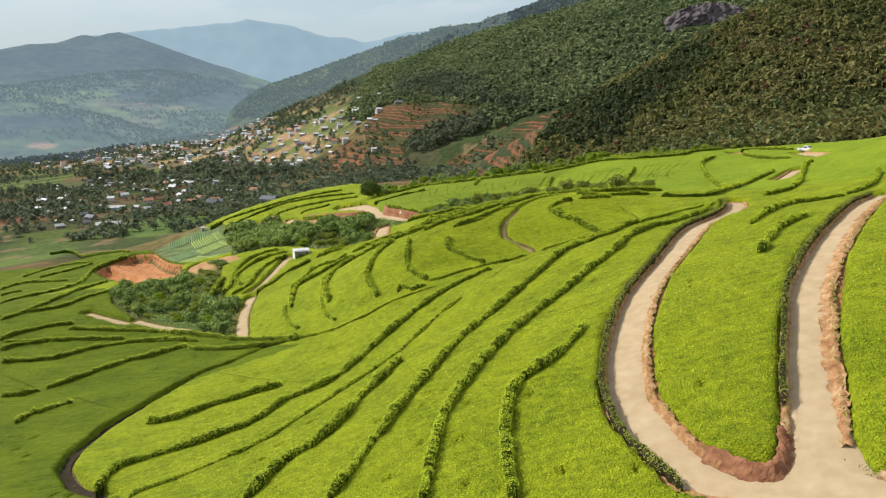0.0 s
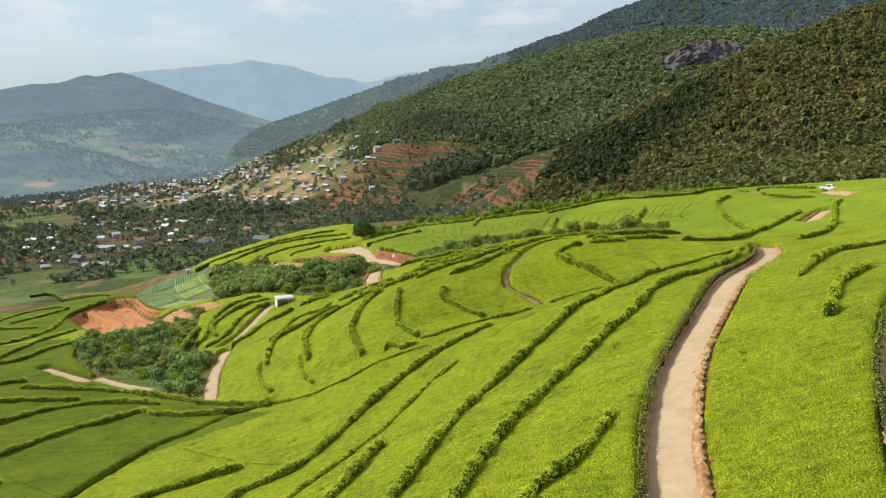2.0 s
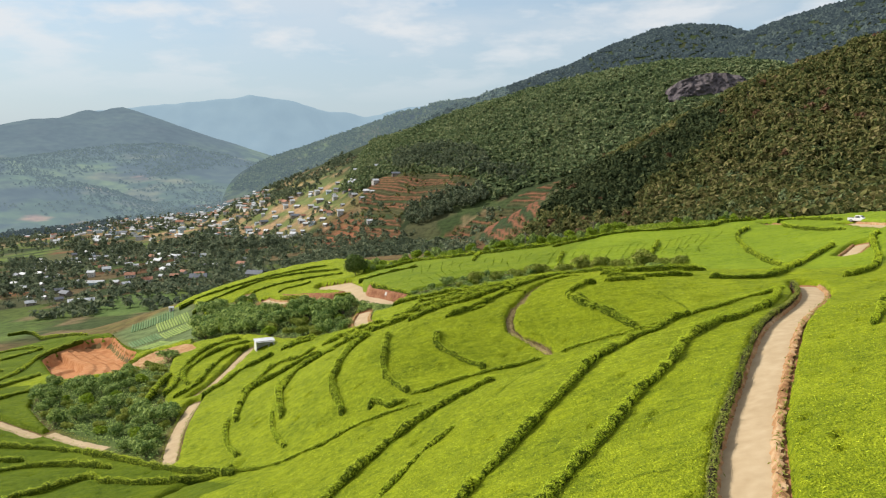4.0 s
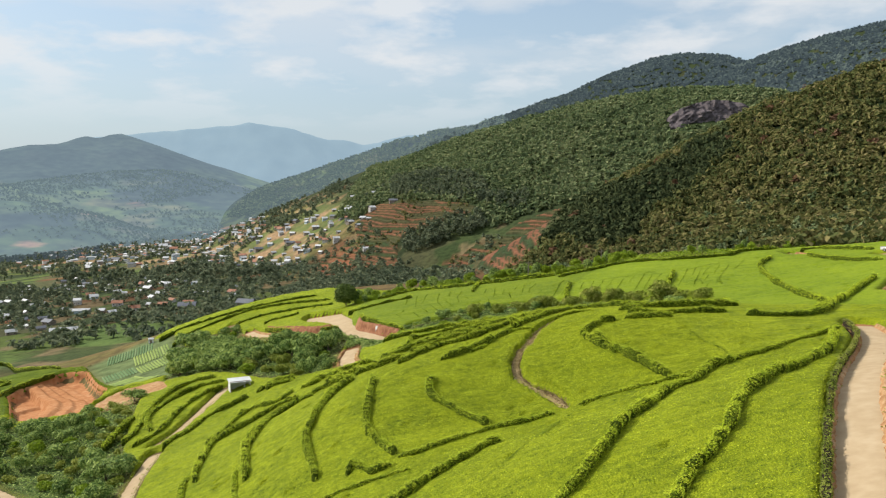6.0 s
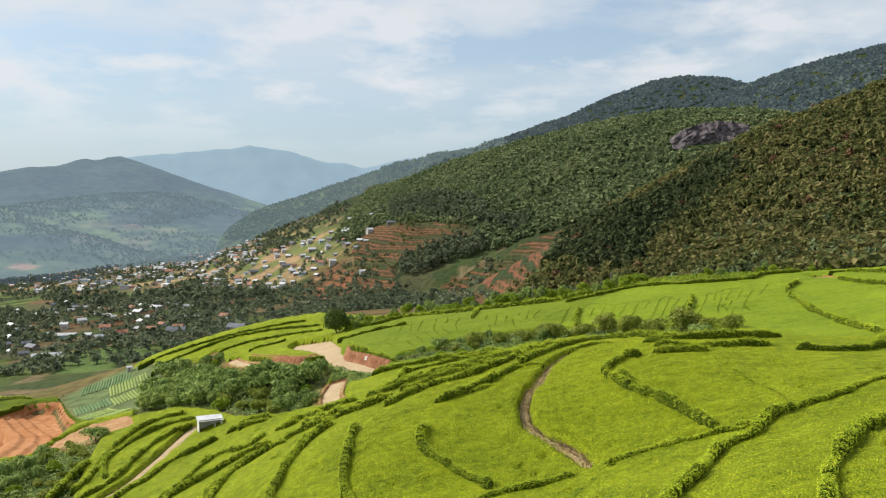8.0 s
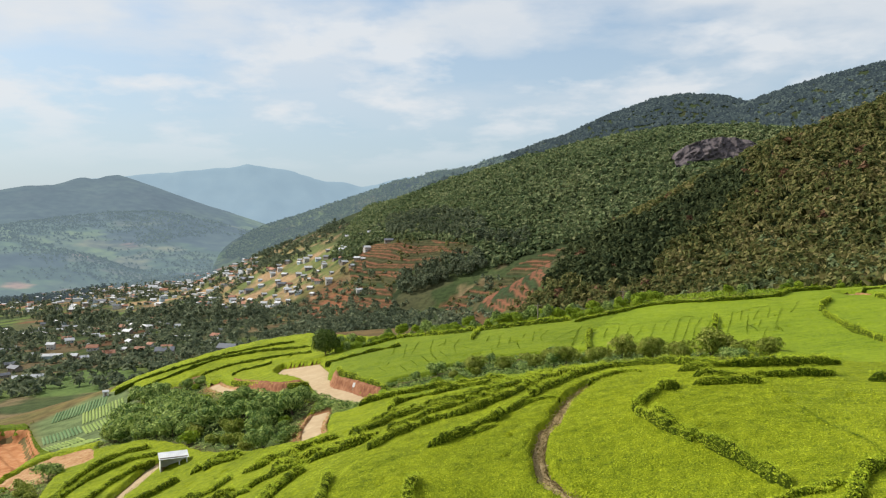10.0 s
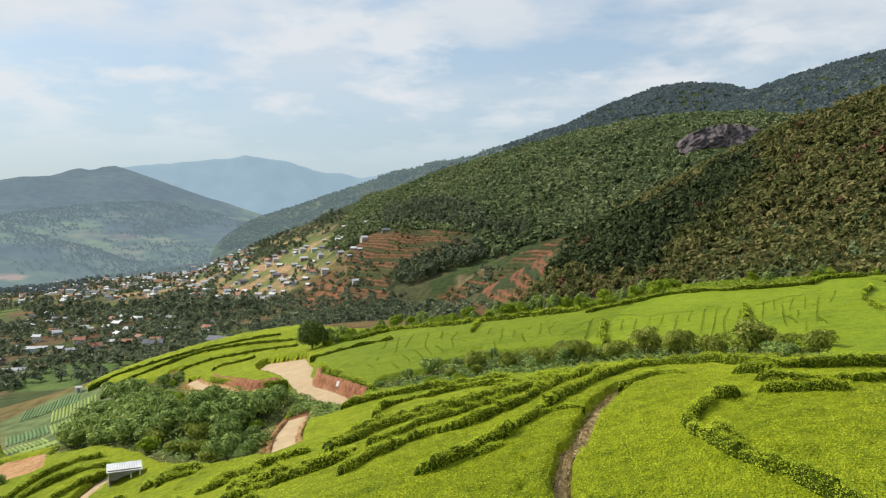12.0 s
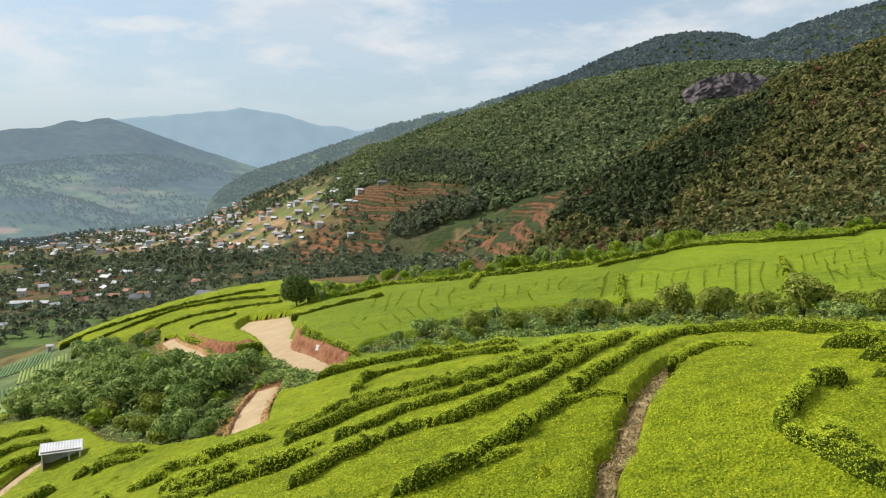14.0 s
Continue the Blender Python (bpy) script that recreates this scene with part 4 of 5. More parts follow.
hedge([(-56.8, 176.6), (-57.4, 185.7), (-57.2, 191.6)])
hedge([(-164.5, 285.9), (-161.7, 301.8), (-151.3, 300.1), (-140.4, 294.4)])
hedge([(-137.4, 225.5), (-135.9, 229.1), (-132.3, 229.1)])
hedge([(-18.8, 127.5), (-21.9, 134.3), (-24, 142.4)], 0.34, 0.5)
hedge([(-26.2, 131.9), (-29.4, 137.4), (-31.7, 144.7), (-32.1, 147.9)], 0.34, 0.5)
hedge([(-94, 152.4), (-86.2, 153.7), (-80.8, 155)], 0.28, 0.4)
seam([(5.6, 112.4), (8.1, 114.9), (11.1, 119.7), (14.7, 126.4), (16, 127.4)])
seam([(34.5, 127), (34.8, 135.2), (33.7, 143.1)])
seam([(-37, 117), (-17.8, 98.2), (-14.1, 97.7)])
seam([(-14.1, 97.7), (-9.9, 94.5), (-7.6, 94.6)])
seam([(-5.2, 91.9), (3.3, 87)])
seam([(4.3, 87), (6.6, 86.7), (8.2, 85.5)])
seam([(10.5, 83), (16.9, 81.4), (19.5, 81.8)])
seam([(-68.1, 122.2), (-46.7, 104.2)])
seam([(-82.8, 133), (-71.9, 124.6)])
seam([(32.7, 238.5), (27.5, 220.2)])
seam([(33.2, 231.4), (29.1, 219)])
seam([(36.5, 231.1), (33.8, 221.9)])
seam([(38.7, 230.5), (34, 215.4)])
seam([(41.7, 231.9), (35.3, 214.5)])
seam([(43.2, 229.6), (38.8, 218.4)])
seam([(45.9, 230), (41.1, 217)])
seam([(48.8, 231.5), (45.2, 222.7)])
seam([(54.1, 232.7), (51.1, 231.1), (44.1, 213)])
seam([(52.8, 230), (44.9, 210.4)])
seam([(54.9, 229.8), (50.2, 219.6), (44.5, 203.1)])
seam([(55.8, 226.9), (51.9, 218.5)])
seam([(62.1, 232.5), (53.7, 213.2)])
seam([(63.9, 232.8), (60.4, 224.1)])
seam([(67.1, 232), (62.2, 222.9)])
seam([(70, 233), (65.1, 223.4)])
seam([(71.7, 231.9), (62.4, 213.7)])
seam([(77.6, 237.3), (71.3, 226.7)])
seam([(28.4, 231.8), (31.6, 235.4), (37.4, 235.4), (41.6, 231.5), (50.5, 232.7), (54.4, 232.5)])
seam([(59.9, 230.3), (75.6, 238.6)])
seam([(57.4, 217.2), (59.8, 217.8), (58.7, 211.9)])
seam([(63.8, 216.1), (62, 209.4)])
seam([(72.4, 244), (74, 241.2)])
seam([(57.3, 226), (53.9, 217.3)])
seam([(52, 216.3), (48.7, 208)])
seam([(63.8, 229), (56.4, 211.4)])
seam([(63.5, 222.1), (60.2, 215.3)])
seam([(61.2, 214.6), (57.3, 206.4)])
seam([(52.9, 209.5), (52.5, 205.5)])
seam([(43.9, 206.8), (44, 203.5)])
seam([(32.8, 247), (35.9, 246.7)])
seam([(38.6, 246.9), (42.1, 246.2)])
seam([(-2.2, 262.2), (-2.8, 237.2)])
seam([(-5.1, 259.4), (-4.3, 233.6)])
seam([(-7.3, 256.1), (-7.3, 242.6)])
seam([(1.4, 257.3), (1, 235.8), (2.4, 225.2)])
seam([(4.4, 257.1), (3.9, 241.1)])
seam([(5.7, 249.4), (2.6, 242.8)])
seam([(7.4, 249), (6.1, 238.6), (6.1, 228.4)])
seam([(13.8, 245.2), (12.6, 237)])
seam([(23.1, 239.9), (21.1, 228.6)])
seam([(25.9, 239.8), (23.4, 232.5), (22.9, 227)])
seam([(31.1, 234.4), (27.4, 219)])
seam([(27.1, 230.5), (25, 225.3)])
seam([(21.1, 239.2), (19.9, 234.8)])
seam([(17.8, 237), (16.7, 230.2)])
seam([(-7, 231.6), (-7.4, 227.7)])
seam([(-0.9, 232.7), (0.9, 224.4)])
seam([(-2.8, 229.9), (-1.2, 222.4)])
seam([(3.1, 233.6), (4.4, 225.6)])
seam([(-4.4, 225.1), (-3.2, 218.7)])
seam([(-8.9, 227), (-7.2, 221.9)])
seam([(7.7, 236.7), (8.8, 232.9)])
seam([(11.4, 260.5), (13.5, 262.7), (16.5, 262.3)])
seam([(15.8, 242.5), (14.3, 227.7)])
seam([(18.4, 231.1), (18.1, 222.2)])
seam([(23.3, 220.1), (23.9, 215.5)])
seam([(13, 228.9), (13.1, 220.2)])

# shrubs that line the estate roads
for r, side, words in ((ROADS[1], 1, "grey-green shrubs along the lower edge of the road"), (ROADS[2], 1, "dry shrubs along the upper road")):
    c, n = along(r, 4.0)
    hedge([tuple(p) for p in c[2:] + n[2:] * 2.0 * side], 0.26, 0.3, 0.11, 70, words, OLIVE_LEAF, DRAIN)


# dry grass on the verges and along the footpath
rng = np.random.RandomState(640)
at = []
for r, w in [(q, 1.95) for q in ROADS] + [(q, 1.2) for q in TRACKS] + [(q, 0.25) for q in FOOTPATHS]:
    for side in (1, -1):
        c, n = along(r, 0.06)
        k = rng.rand(len(c)) < 0.6 + 0.5 * noise2(c[:, 0], c[:, 1], 4, 44)
        if w < 0.4:
            c, n = along(r, 0.035)
            k = rng.rand(len(c)) < 0.75 + 0.4 * noise2(c[:, 0], c[:, 1], 5, 44)
        e = c[k] + n[k] * (side * (w + rng.normal(0, 0.22, k.sum())))[:, None]
        e = e[apart(e[:, 0], e[:, 1], [o for o in ROADS if o is not r]) > 2.2]
        at.append(np.column_stack([e, land(e[:, 0], e[:, 1]) + rng.uniform(0.15, 0.75 if w > 0.4 else 0.5, len(e))]))
for lines, mat, words in ((at[:-2 * len(FOOTPATHS)], OLIVE_LEAF, "dry weeds and grass along the road verges"), (at[-2 * len(FOOTPATHS):], STRAW_LEAF, "straw-coloured dry grass along the footpath")):
    tuft = np.vstack(lines)
    co, q = leaves(tuft, rng.normal(0, 0.6, tuft.shape) + (0, 0, 0.5), 0.15, rng, 0.3)
    tagged(new("verge_grass", quick_mesh("verge_grass", co, q, mat)), words, "grass", kind="stuff")

# ---- bushes and trees ----
def crown(seed, lobes, wide, tall, count, size, mat, name="crown"):
    """A crown of leaves on several uneven lobes, with gaps between them."""
    rng = np.random.RandomState(seed)
    at, out = [], []
    for i in range(lobes):
        a, r = rng.uniform(0, 6.28), wide * rng.uniform(0.15, 0.62) * (i > 0)
        mid = np.array((r * math.cos(a), r * math.sin(a), tall * rng.uniform(0.4, 0.72)))
        rad = np.array((wide, wide, tall * 0.62)) * rng.uniform(0.36, 0.6)
        v = rng.normal(0, 1, (count // lobes, 3))
        v /= np.linalg.norm(v, axis=1)[:, None]
        v[:, 2] = np.where(v[:, 2] < -0.5, -v[:, 2], v[:, 2])
        at.append(mid + v * rad * rng.uniform(0.7, 1.08, (len(v), 1)))
        out.append(v)
    co, q = leaves(np.vstack(at), np.vstack(out), size, rng, 0.5)
    return quick_mesh(name, co, q, mat)


def stems(seed, count, tall, thick, spread):
    """Tapered, leaning limbs that meet at the base."""
    rng = np.random.RandomState(seed)
    co, quads = [], []
    for i in range(count):
        a, lean = rng.uniform(0, 6.28), spread * rng.uniform(0.3, 1.0) * (i > 0)
        for j in range(4):
            t = j / 3
            mid = np.array((math.cos(a) * lean * t * t, math.sin(a) * lean * t * t, tall * t - 0.3))
            r = thick * (1 - 0.75 * t) * (1 if i == 0 else 0.6)
            for k in range(6):
                co.append(mid + (r * math.cos(k * 1.047), r * math.sin(k * 1.047), 0))
        b = i * 24
        for j in range(3):
            for k in range(6):
                quads.append((b + j * 6 + k, b + j * 6 + (k + 1) % 6, b + j * 6 + 6 + (k + 1) % 6, b + j * 6 + 6 + k))
    return quick_mesh("stem", np.array(co), np.array(quads), BARK, True)


def plant(name, seed, lobes, wide, tall, count, size, mat, words, category, group, trunk=0.5):
    base = new(name)
    part("stem", stems(seed, 4, tall * trunk, 0.05 * wide + 0.03, wide * 0.5), base)
    part("crown", crown(seed + 1, lobes, wide, tall, count, size, mat), base)
    base.location = (0, 0, -500)
    return tagged(base, words, category, group)


BUSHES = [  # leaf counts suit the nearest view
    plant("bush", 11, 6, 1.7, 2.2, 1000, 0.20, BUSH_LEAF, "dense grey-green bush in the gully scrub", "bush", "scrub bushes"),
    plant("bush", 13, 7, 2.1, 2.6, 1300, 0.21, BUSH_LEAF, "broad leafy green bush in the gully scrub", "bush", "scrub bushes"),
    plant("bush", 15, 5, 1.4, 1.7, 800, 0.18, OLIVE_LEAF, "dry olive-brown bush among the scrub", "bush", "scrub bushes"),
    plant("bush", 17, 6, 1.6, 1.9, 900, 0.22, LIME_LEAF, "fresh yellow-green bush in the scrub", "bush", "scrub bushes")]
TREES = [
    plant("tree", 21, 8, 2.4, 4.4, 1300, 0.26, LIME_LEAF, "young bright green tree behind the crest hedge", "tree", "trees along the crest"),
    plant("tree", 23, 8, 2.0, 5.2, 1200, 0.26, BUSH_LEAF, "small dark green tree behind the crest hedge", "tree", "trees along the crest"),
    plant("tree", 25, 13, 3.4, 6.4, 6000, 0.30, SHADE_LEAF, "single dense dark green tree with a round crown", "tree"," trees along the crest".strip()),
    plant("tree", 27, 9, 3.0, 4.2, 1900, 0.26, OLIVE_LEAF, "spreading olive-green tree in the hollow", "tree", "trees in the hollow")]


def grow(template, x, y, size, rng, sink=0.1):
    z = float(land([x], [y])[0])
    m = Matrix.Translation((x, y, z - sink)) @ pose(0, 0, 0, 0, 0, rng.uniform(0, 360)) @ Matrix.Diagonal((size, size, size * rng.uniform(0.85, 1.15), 1))
    return copy_thing(template, m)


def scatter(poly, gap, seed, pick, lo, hi, margin=0.6):
    rng = np.random.RandomState(seed)
    p = np.array(poly)
    x, y = rng.uniform(p[:, 0].min(), p[:, 0].max(), 4000), rng.uniform(p[:, 1].min(), p[:, 1].max(), 4000)
    ok = (within(x, y, poly) > margin) & (apart(x, y, ROADS + TRACKS) > 3.0) & (apart(x, y, ROADS[7:8]) > 6.5) & (within(x, y, LOOP) < -2.0)
    done = np.zeros((0, 2))
    for q in np.column_stack([x, y])[ok]:
        if not len(done) or np.hypot(*(done - q).T).min() > gap:
            done = np.vstack([done, q])
            clear = min(apart(q[:1], q[1:], ROADS[6:])[0], -within(q[:1], q[1:], LOOP)[0])
            grow(BUSHES[pick[rng.randint(len(pick))]], q[0], q[1], rng.uniform(lo, hi) * (0.35 + 0.65 * min(1.0, clear / 13)), rng)


scatter(GULLY, 3.3, 201, (0, 2, 1, 1, 2, 2, 3), 0.6, 1.4)
scatter(BANK, 3.2, 202, (0, 1, 1, 0, 2, 3), 1.2, 2.1)
scatter(BEND, 2.6, 204, (0, 1, 3), 0.35, 0.6, 0.2)
scatter(BAND, 3.6, 203, (0, 2, 2, 3, 2, 1), 0.5, 1.0)
for poly, seed in ((GULLY, 221), (BANK, 222), (BAND, 223), (BEND, 224)):
    rng = np.random.RandomState(seed)
    p = np.array(poly)
    x, y = rng.uniform(p[:, 0].min() - 1, p[:, 0].max() + 1, 60000), rng.uniform(p[:, 1].min() - 1, p[:, 1].max() + 1, 60000)
    ok = (within(x, y, poly) > -0.8) & (apart(x, y, ROADS + TRACKS) > 1.9) & (within(x, y, LOOP) < -0.5)
    x, y = x[ok][:11000], y[ok][:11000]
    z = land(x, y) + rng.uniform(0.05, 0.75, len(x)) + 0.35 * noise2(x, y, 3, 55)
    co, q = leaves(np.column_stack([x, y, z]), np.array((0, 0, 0.8)), 0.24, rng)
    tagged(new("undergrowth", quick_mesh("undergrowth", co, q, BUSH_LEAF)), "rank green undergrowth between the bushes", "undergrowth", kind="stuff")
tree_rng = np.random.RandomState(7)
grow(TREES[2], -28, 284, 1.12, tree_rng, 0.1)
CREST = [(-26, 283), (-18, 281), (-10, 290), (-2, 286), (8, 274), (20, 261), (32, 252), (40, 253), (54, 256), (66, 253), (78, 254), (85, 260), (94, 261), (112, 262)]
hedge([(-18, 281), (-8, 288), (-2, 283), (8, 271), (20, 258), (32, 248)], 0.6, 1.0, 0.16, 110, "tall green hedge along the crest of the tea")
hedge([(20.5, 170), (24, 174), (28, 172), (31.5, 167), (34, 164)])
c, n = along(CREST, 1.5)
for row, lo, hi in ((1.2, 0.4, 0.7), (5.0, 0.45, 0.9), (10.0, 0.5, 1.0)):
    for p, m, gone in zip(c, n, fractal(c[:, 0], c[:, 1] + 20 * row, 14, 88)):
        if tree_rng.rand() < (0.8 if p[0] < 12 and row < 2 else 0.42 if p[0] < 50 else 0.25) and (p[0] < 50 or gone > -0.2):
            q = p + m * (row + tree_rng.uniform(-0.4, 2.5))
            grow(TREES[(0, 0, 0, 1)[tree_rng.randint(4)]], q[0], q[1], tree_rng.uniform(lo, hi), tree_rng, 0.1)
rng = np.random.RandomState(641)
x, y = rng.uniform(-30, 115, 60000), rng.uniform(248, 300, 60000)
ok = (within(x, y, TEA_EDGE) < -0.5) & (apart(x, y, [CREST]) < 26)
x, y = x[ok][:16000], y[ok][:16000]
co, q = leaves(np.column_stack([x, y, land(x, y) + rng.uniform(0.1, 1.0, len(x))]), np.array((0, 0, 0.8)), 0.34, rng)
tagged(new("undergrowth", quick_mesh("undergrowth", co, q, LIME_LEAF)), "rank green growth behind the crest hedge", "undergrowth", kind="stuff")
for x, y, size in ((24, 205, 0.85), (29, 203, 0.8), (33, 204, 0.9), (37, 200, 0.9), (40, 197, 0.75), (45, 196, 1.15), (48, 194, 0.85), (52, 192, 0.8), (19, 207, 0.7), (14, 209, 0.7), (9, 212, 0.75), (22, 211, 0.6)):
    grow(TREES[3], x, y, size, tree_rng, 0.2)
for t in (*BUSHES, *TREES):
    for o in (*t.children, t):
        bpy.data.objects.remove(o)


# ---- woods on the hills ----
def clump(seed, tall, count, size, lobes=4):
    """A small crown as uneven sprays of foliage round a few lobes; radius about 1."""
    rng = np.random.RandomState(seed)
    at, out = [], []
    for i in range(lobes):
        f = (i + 0.5) / lobes
        mid = np.array((*(rng.uniform(-0.42, 0.42, 2)), tall * (0.3 + 0.5 * f)))
        rad = np.array((0.62, 0.62, 0.36 * tall)) * rng.uniform(0.75, 1.15) * (1.15 - 0.45 * f)
        v = rng.normal(0, 1, (count // lobes, 3))
        v /= np.linalg.norm(v, axis=1)[:, None]
        v[:, 2] = np.where(v[:, 2] < -0.35, -v[:, 2], v[:, 2])
        at.append(mid + v * rad)
        out.append(v + (0, 0, 0.3))
    return leaves(np.vstack(at), np.vstack(out), size, rng, 0.75)


FLAT = [clump(360 + i, t, 21, 0.6, 3) for i, t in enumerate((0.8, 0.95, 1.1))]
SMALL = [clump(340 + i, t, 21, 0.56, 3) for i, t in enumerate((1.4, 1.7, 2.0, 2.3, 1.6))]
LUMPS = [clump(300 + i, t, 44, 0.38) for i, t in enumerate((1.5, 1.7, 1.9, 2.2, 1.4))]
SPIRES = [clump(320 + i, t, 66, 0.42, 6) for i, t in enumerate((3.4, 4.2, 5.0))]


def wood(name, x, y, radius, shapes, mat, words, seed, smooth=False, top=land):
    rng = np.random.RandomState(seed)
    z = top(x, y)
    cos, tris, at = [], [], 0
    pick, turn = rng.randint(0, len(shapes), len(x)), rng.uniform(0, 6.28, len(x))
    for i in range(len(x)):
        c, t = shapes[pick[i]]
        s, k = math.sin(turn[i]), math.cos(turn[i])
        cos.append(np.column_stack([c[:, 0] * k - c[:, 1] * s, c[:, 0] * s + c[:, 1] * k, c[:, 2]]) * radius[i] + (x[i], y[i], z[i] - 0.2 * radius[i]))
        tris.append(t + at)
        at += len(c)
    tagged(new(name, quick_mesh(name, np.vstack(cos), np.vstack(tris), mat, smooth)), words, "woods", kind="stuff")


def strewn(lo, hi, count, seed, keep):
    rng = np.random.RandomState(seed)
    x, y = rng.uniform(lo[0], hi[0], count), rng.uniform(lo[1], hi[1], count)
    ok = keep(x, y, country(x, y))
    return x[ok], y[ok], rng


TERRACES = [
    ([(-80, 914), (-50, 894), (0, 821), (37, 760), (38, 735), (-3, 743), (-36, 743), (-33, 690), (-51, 655), (-80, 735), (-85, 792), (-96, 854)], "hillside of red earth terraces with strips of crops"),
    ([(42, 669), (63, 695), (87, 697), (124, 693), (100, 640), (75, 560), (83, 493), (69, 493), (55, 470), (48, 452), (26, 470), (0, 600), (-6, 664), (14, 668), (30, 684)], "red ploughed terraces at the foot of the spur")]
HAMLET = [(-227, 1040), (-123, 980), (-60, 885), (-102, 800), (-143, 770), (-250, 870)]
TOWN = [(-950, 1650), (-800, 1660), (-560, 1620), (-300, 1330), (-227, 1031), (-250, 887), (-386, 938), (-540, 1050)]
CRAG = [(222, 792), (312, 780), (312, 808), (222, 820)]


def off_terraces(x, y):
    return np.all([within(x, y, t) < 2 for t, _ in TERRACES], axis=0) & (within(x, y, CRAG) < 0)


SPUR_SHADOW = [(54, 476), (63, 519), (80, 610), (96, 560), (115, 500), (140, 500), (160, 510), (172, 512), (167, 470), (136, 452), (113, 443), (92, 422)]
x, y, rng = strewn((40, 335), (330, 680), 16000, 401, lambda x, y, z: (ridge(x, y, SPUR, 0.58, 12) > z - 0.5) & (z > 8) & off_terraces(x, y) & (y > 330 + 0.2 * np.abs(x - 100)))
size, russet = rng.uniform(1.0, 3.1, len(x)), rng.rand(len(x)) < 0.006 + 0.03 * (fractal(x, y, 60, 45) > 0.25)
closed = within(x, y, SPUR_SHADOW) + 9 * fractal(x, y, 22, 46) > 0
for pick, shapes, mat, words in ((closed & ~russet, LUMPS, CLOUD_SHADED_WOOD, "forest on the spur flank, darkened to paint in a cloud's shadow"), (~closed & ~russet, LUMPS, SPUR_WOOD, "dense olive natural forest covering a steep spur"), (russet, LUMPS, RUSTY_LEAF, "russet-leaved trees scattered in the forest")):
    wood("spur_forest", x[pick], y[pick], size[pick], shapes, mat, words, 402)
x, y, rng = strewn((-120, 700), (480, 1380), 28000, 403, lambda x, y, z: (ridge(x, y, MOUNTAIN, 0.5, 100) > z - 0.5) & (z > 22) & off_terraces(x, y))
wood("mountain_forest", x, y, rng.uniform(1.4, 3.6, len(x)), SMALL, FOREST, "sunlit olive-green forest on the mountain side", 404)
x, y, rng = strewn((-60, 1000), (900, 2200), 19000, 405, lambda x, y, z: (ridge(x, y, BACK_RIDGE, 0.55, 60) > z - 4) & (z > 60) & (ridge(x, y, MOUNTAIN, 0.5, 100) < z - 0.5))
wood("ridge_forest", x, y, rng.uniform(3.0, 5.2, len(x)), FLAT, BACK_WOOD, "forest on the long back ridge, darkened for cloud shadow", 406)


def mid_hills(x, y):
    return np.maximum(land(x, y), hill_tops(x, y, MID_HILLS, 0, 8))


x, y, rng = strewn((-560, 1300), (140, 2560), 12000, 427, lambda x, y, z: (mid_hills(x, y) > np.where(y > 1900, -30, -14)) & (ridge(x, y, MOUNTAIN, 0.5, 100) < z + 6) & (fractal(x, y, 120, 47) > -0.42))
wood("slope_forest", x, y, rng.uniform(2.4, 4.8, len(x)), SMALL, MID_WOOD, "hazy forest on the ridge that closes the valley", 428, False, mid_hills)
MIDWOOD = [(-36, 741), (-22, 744), (-3, 741), (15, 740), (38, 731), (42, 708), (27, 687), (14, 672), (-2, 670), (-19, 679), (-32, 702)]
PINES = [(-65, 1020), (-14, 957), (36, 850), (48, 769), (80, 740), (74, 716), (40, 758), (0, 823), (-57, 908)]
x, y, rng = strewn((-70, 700), (90, 1030), 3600, 407, lambda x, y, z: np.maximum(within(x, y, PINES), within(x, y, MIDWOOD)) > 0)
wood("pine_wood", x, y, rng.uniform(1.6, 2.6, len(x)), SPIRES, DARK_WOOD, "dark stand of tall trees above the terraces", 408)
def in_town(x, y):
    return np.maximum(within(x, y, HAMLET), within(x, y, TOWN)) > 0


x, y, rng = strewn((-900, 440), (60, 1700), 17000, 409, lambda x, y, z: (z < 14) & (fractal(x, y, 90, 21) > np.where(in_town(x, y), 0.2, np.where(y < 900, -0.12, 0.02))))
wood("valley_trees", x, y, rng.uniform(1.2, 3.0, len(x)), SMALL, DARK_WOOD, "scattered dark trees between the valley houses", 410)
x, y, rng = strewn((-700, 480), (-60, 1500), 1900, 411, lambda x, y, z: (z < 14) & (fractal(x, y, 120, 27) > np.where(in_town(x, y), 0.25, 0.05)))
wood("tall_trees", x, y, rng.uniform(1.3, 2.6, len(x)), SPIRES, DARK_WOOD, "tall dark eucalyptus trees standing among houses", 412)
x, y, rng = strewn((96, 256), (290, 420), 3000, 431, lambda x, y, z: within(x, y, TEA_EDGE) < -4)
wood("hill_thicket", x, y, rng.uniform(1.2, 2.6, len(x)), SMALL, SPUR_WOOD, "scrubby forest on the hill behind the tea", 432)
x, y, rng = strewn((20, 300), (200, 420), 900, 413, lambda x, y, z: (within(x, y, TEA_EDGE) < -14) & (z > -20))
wood("crest_thicket", x, y, rng.uniform(1.2, 2.4, len(x)), LUMPS, FOREST, "thicket falling away behind the tea crest", 414)


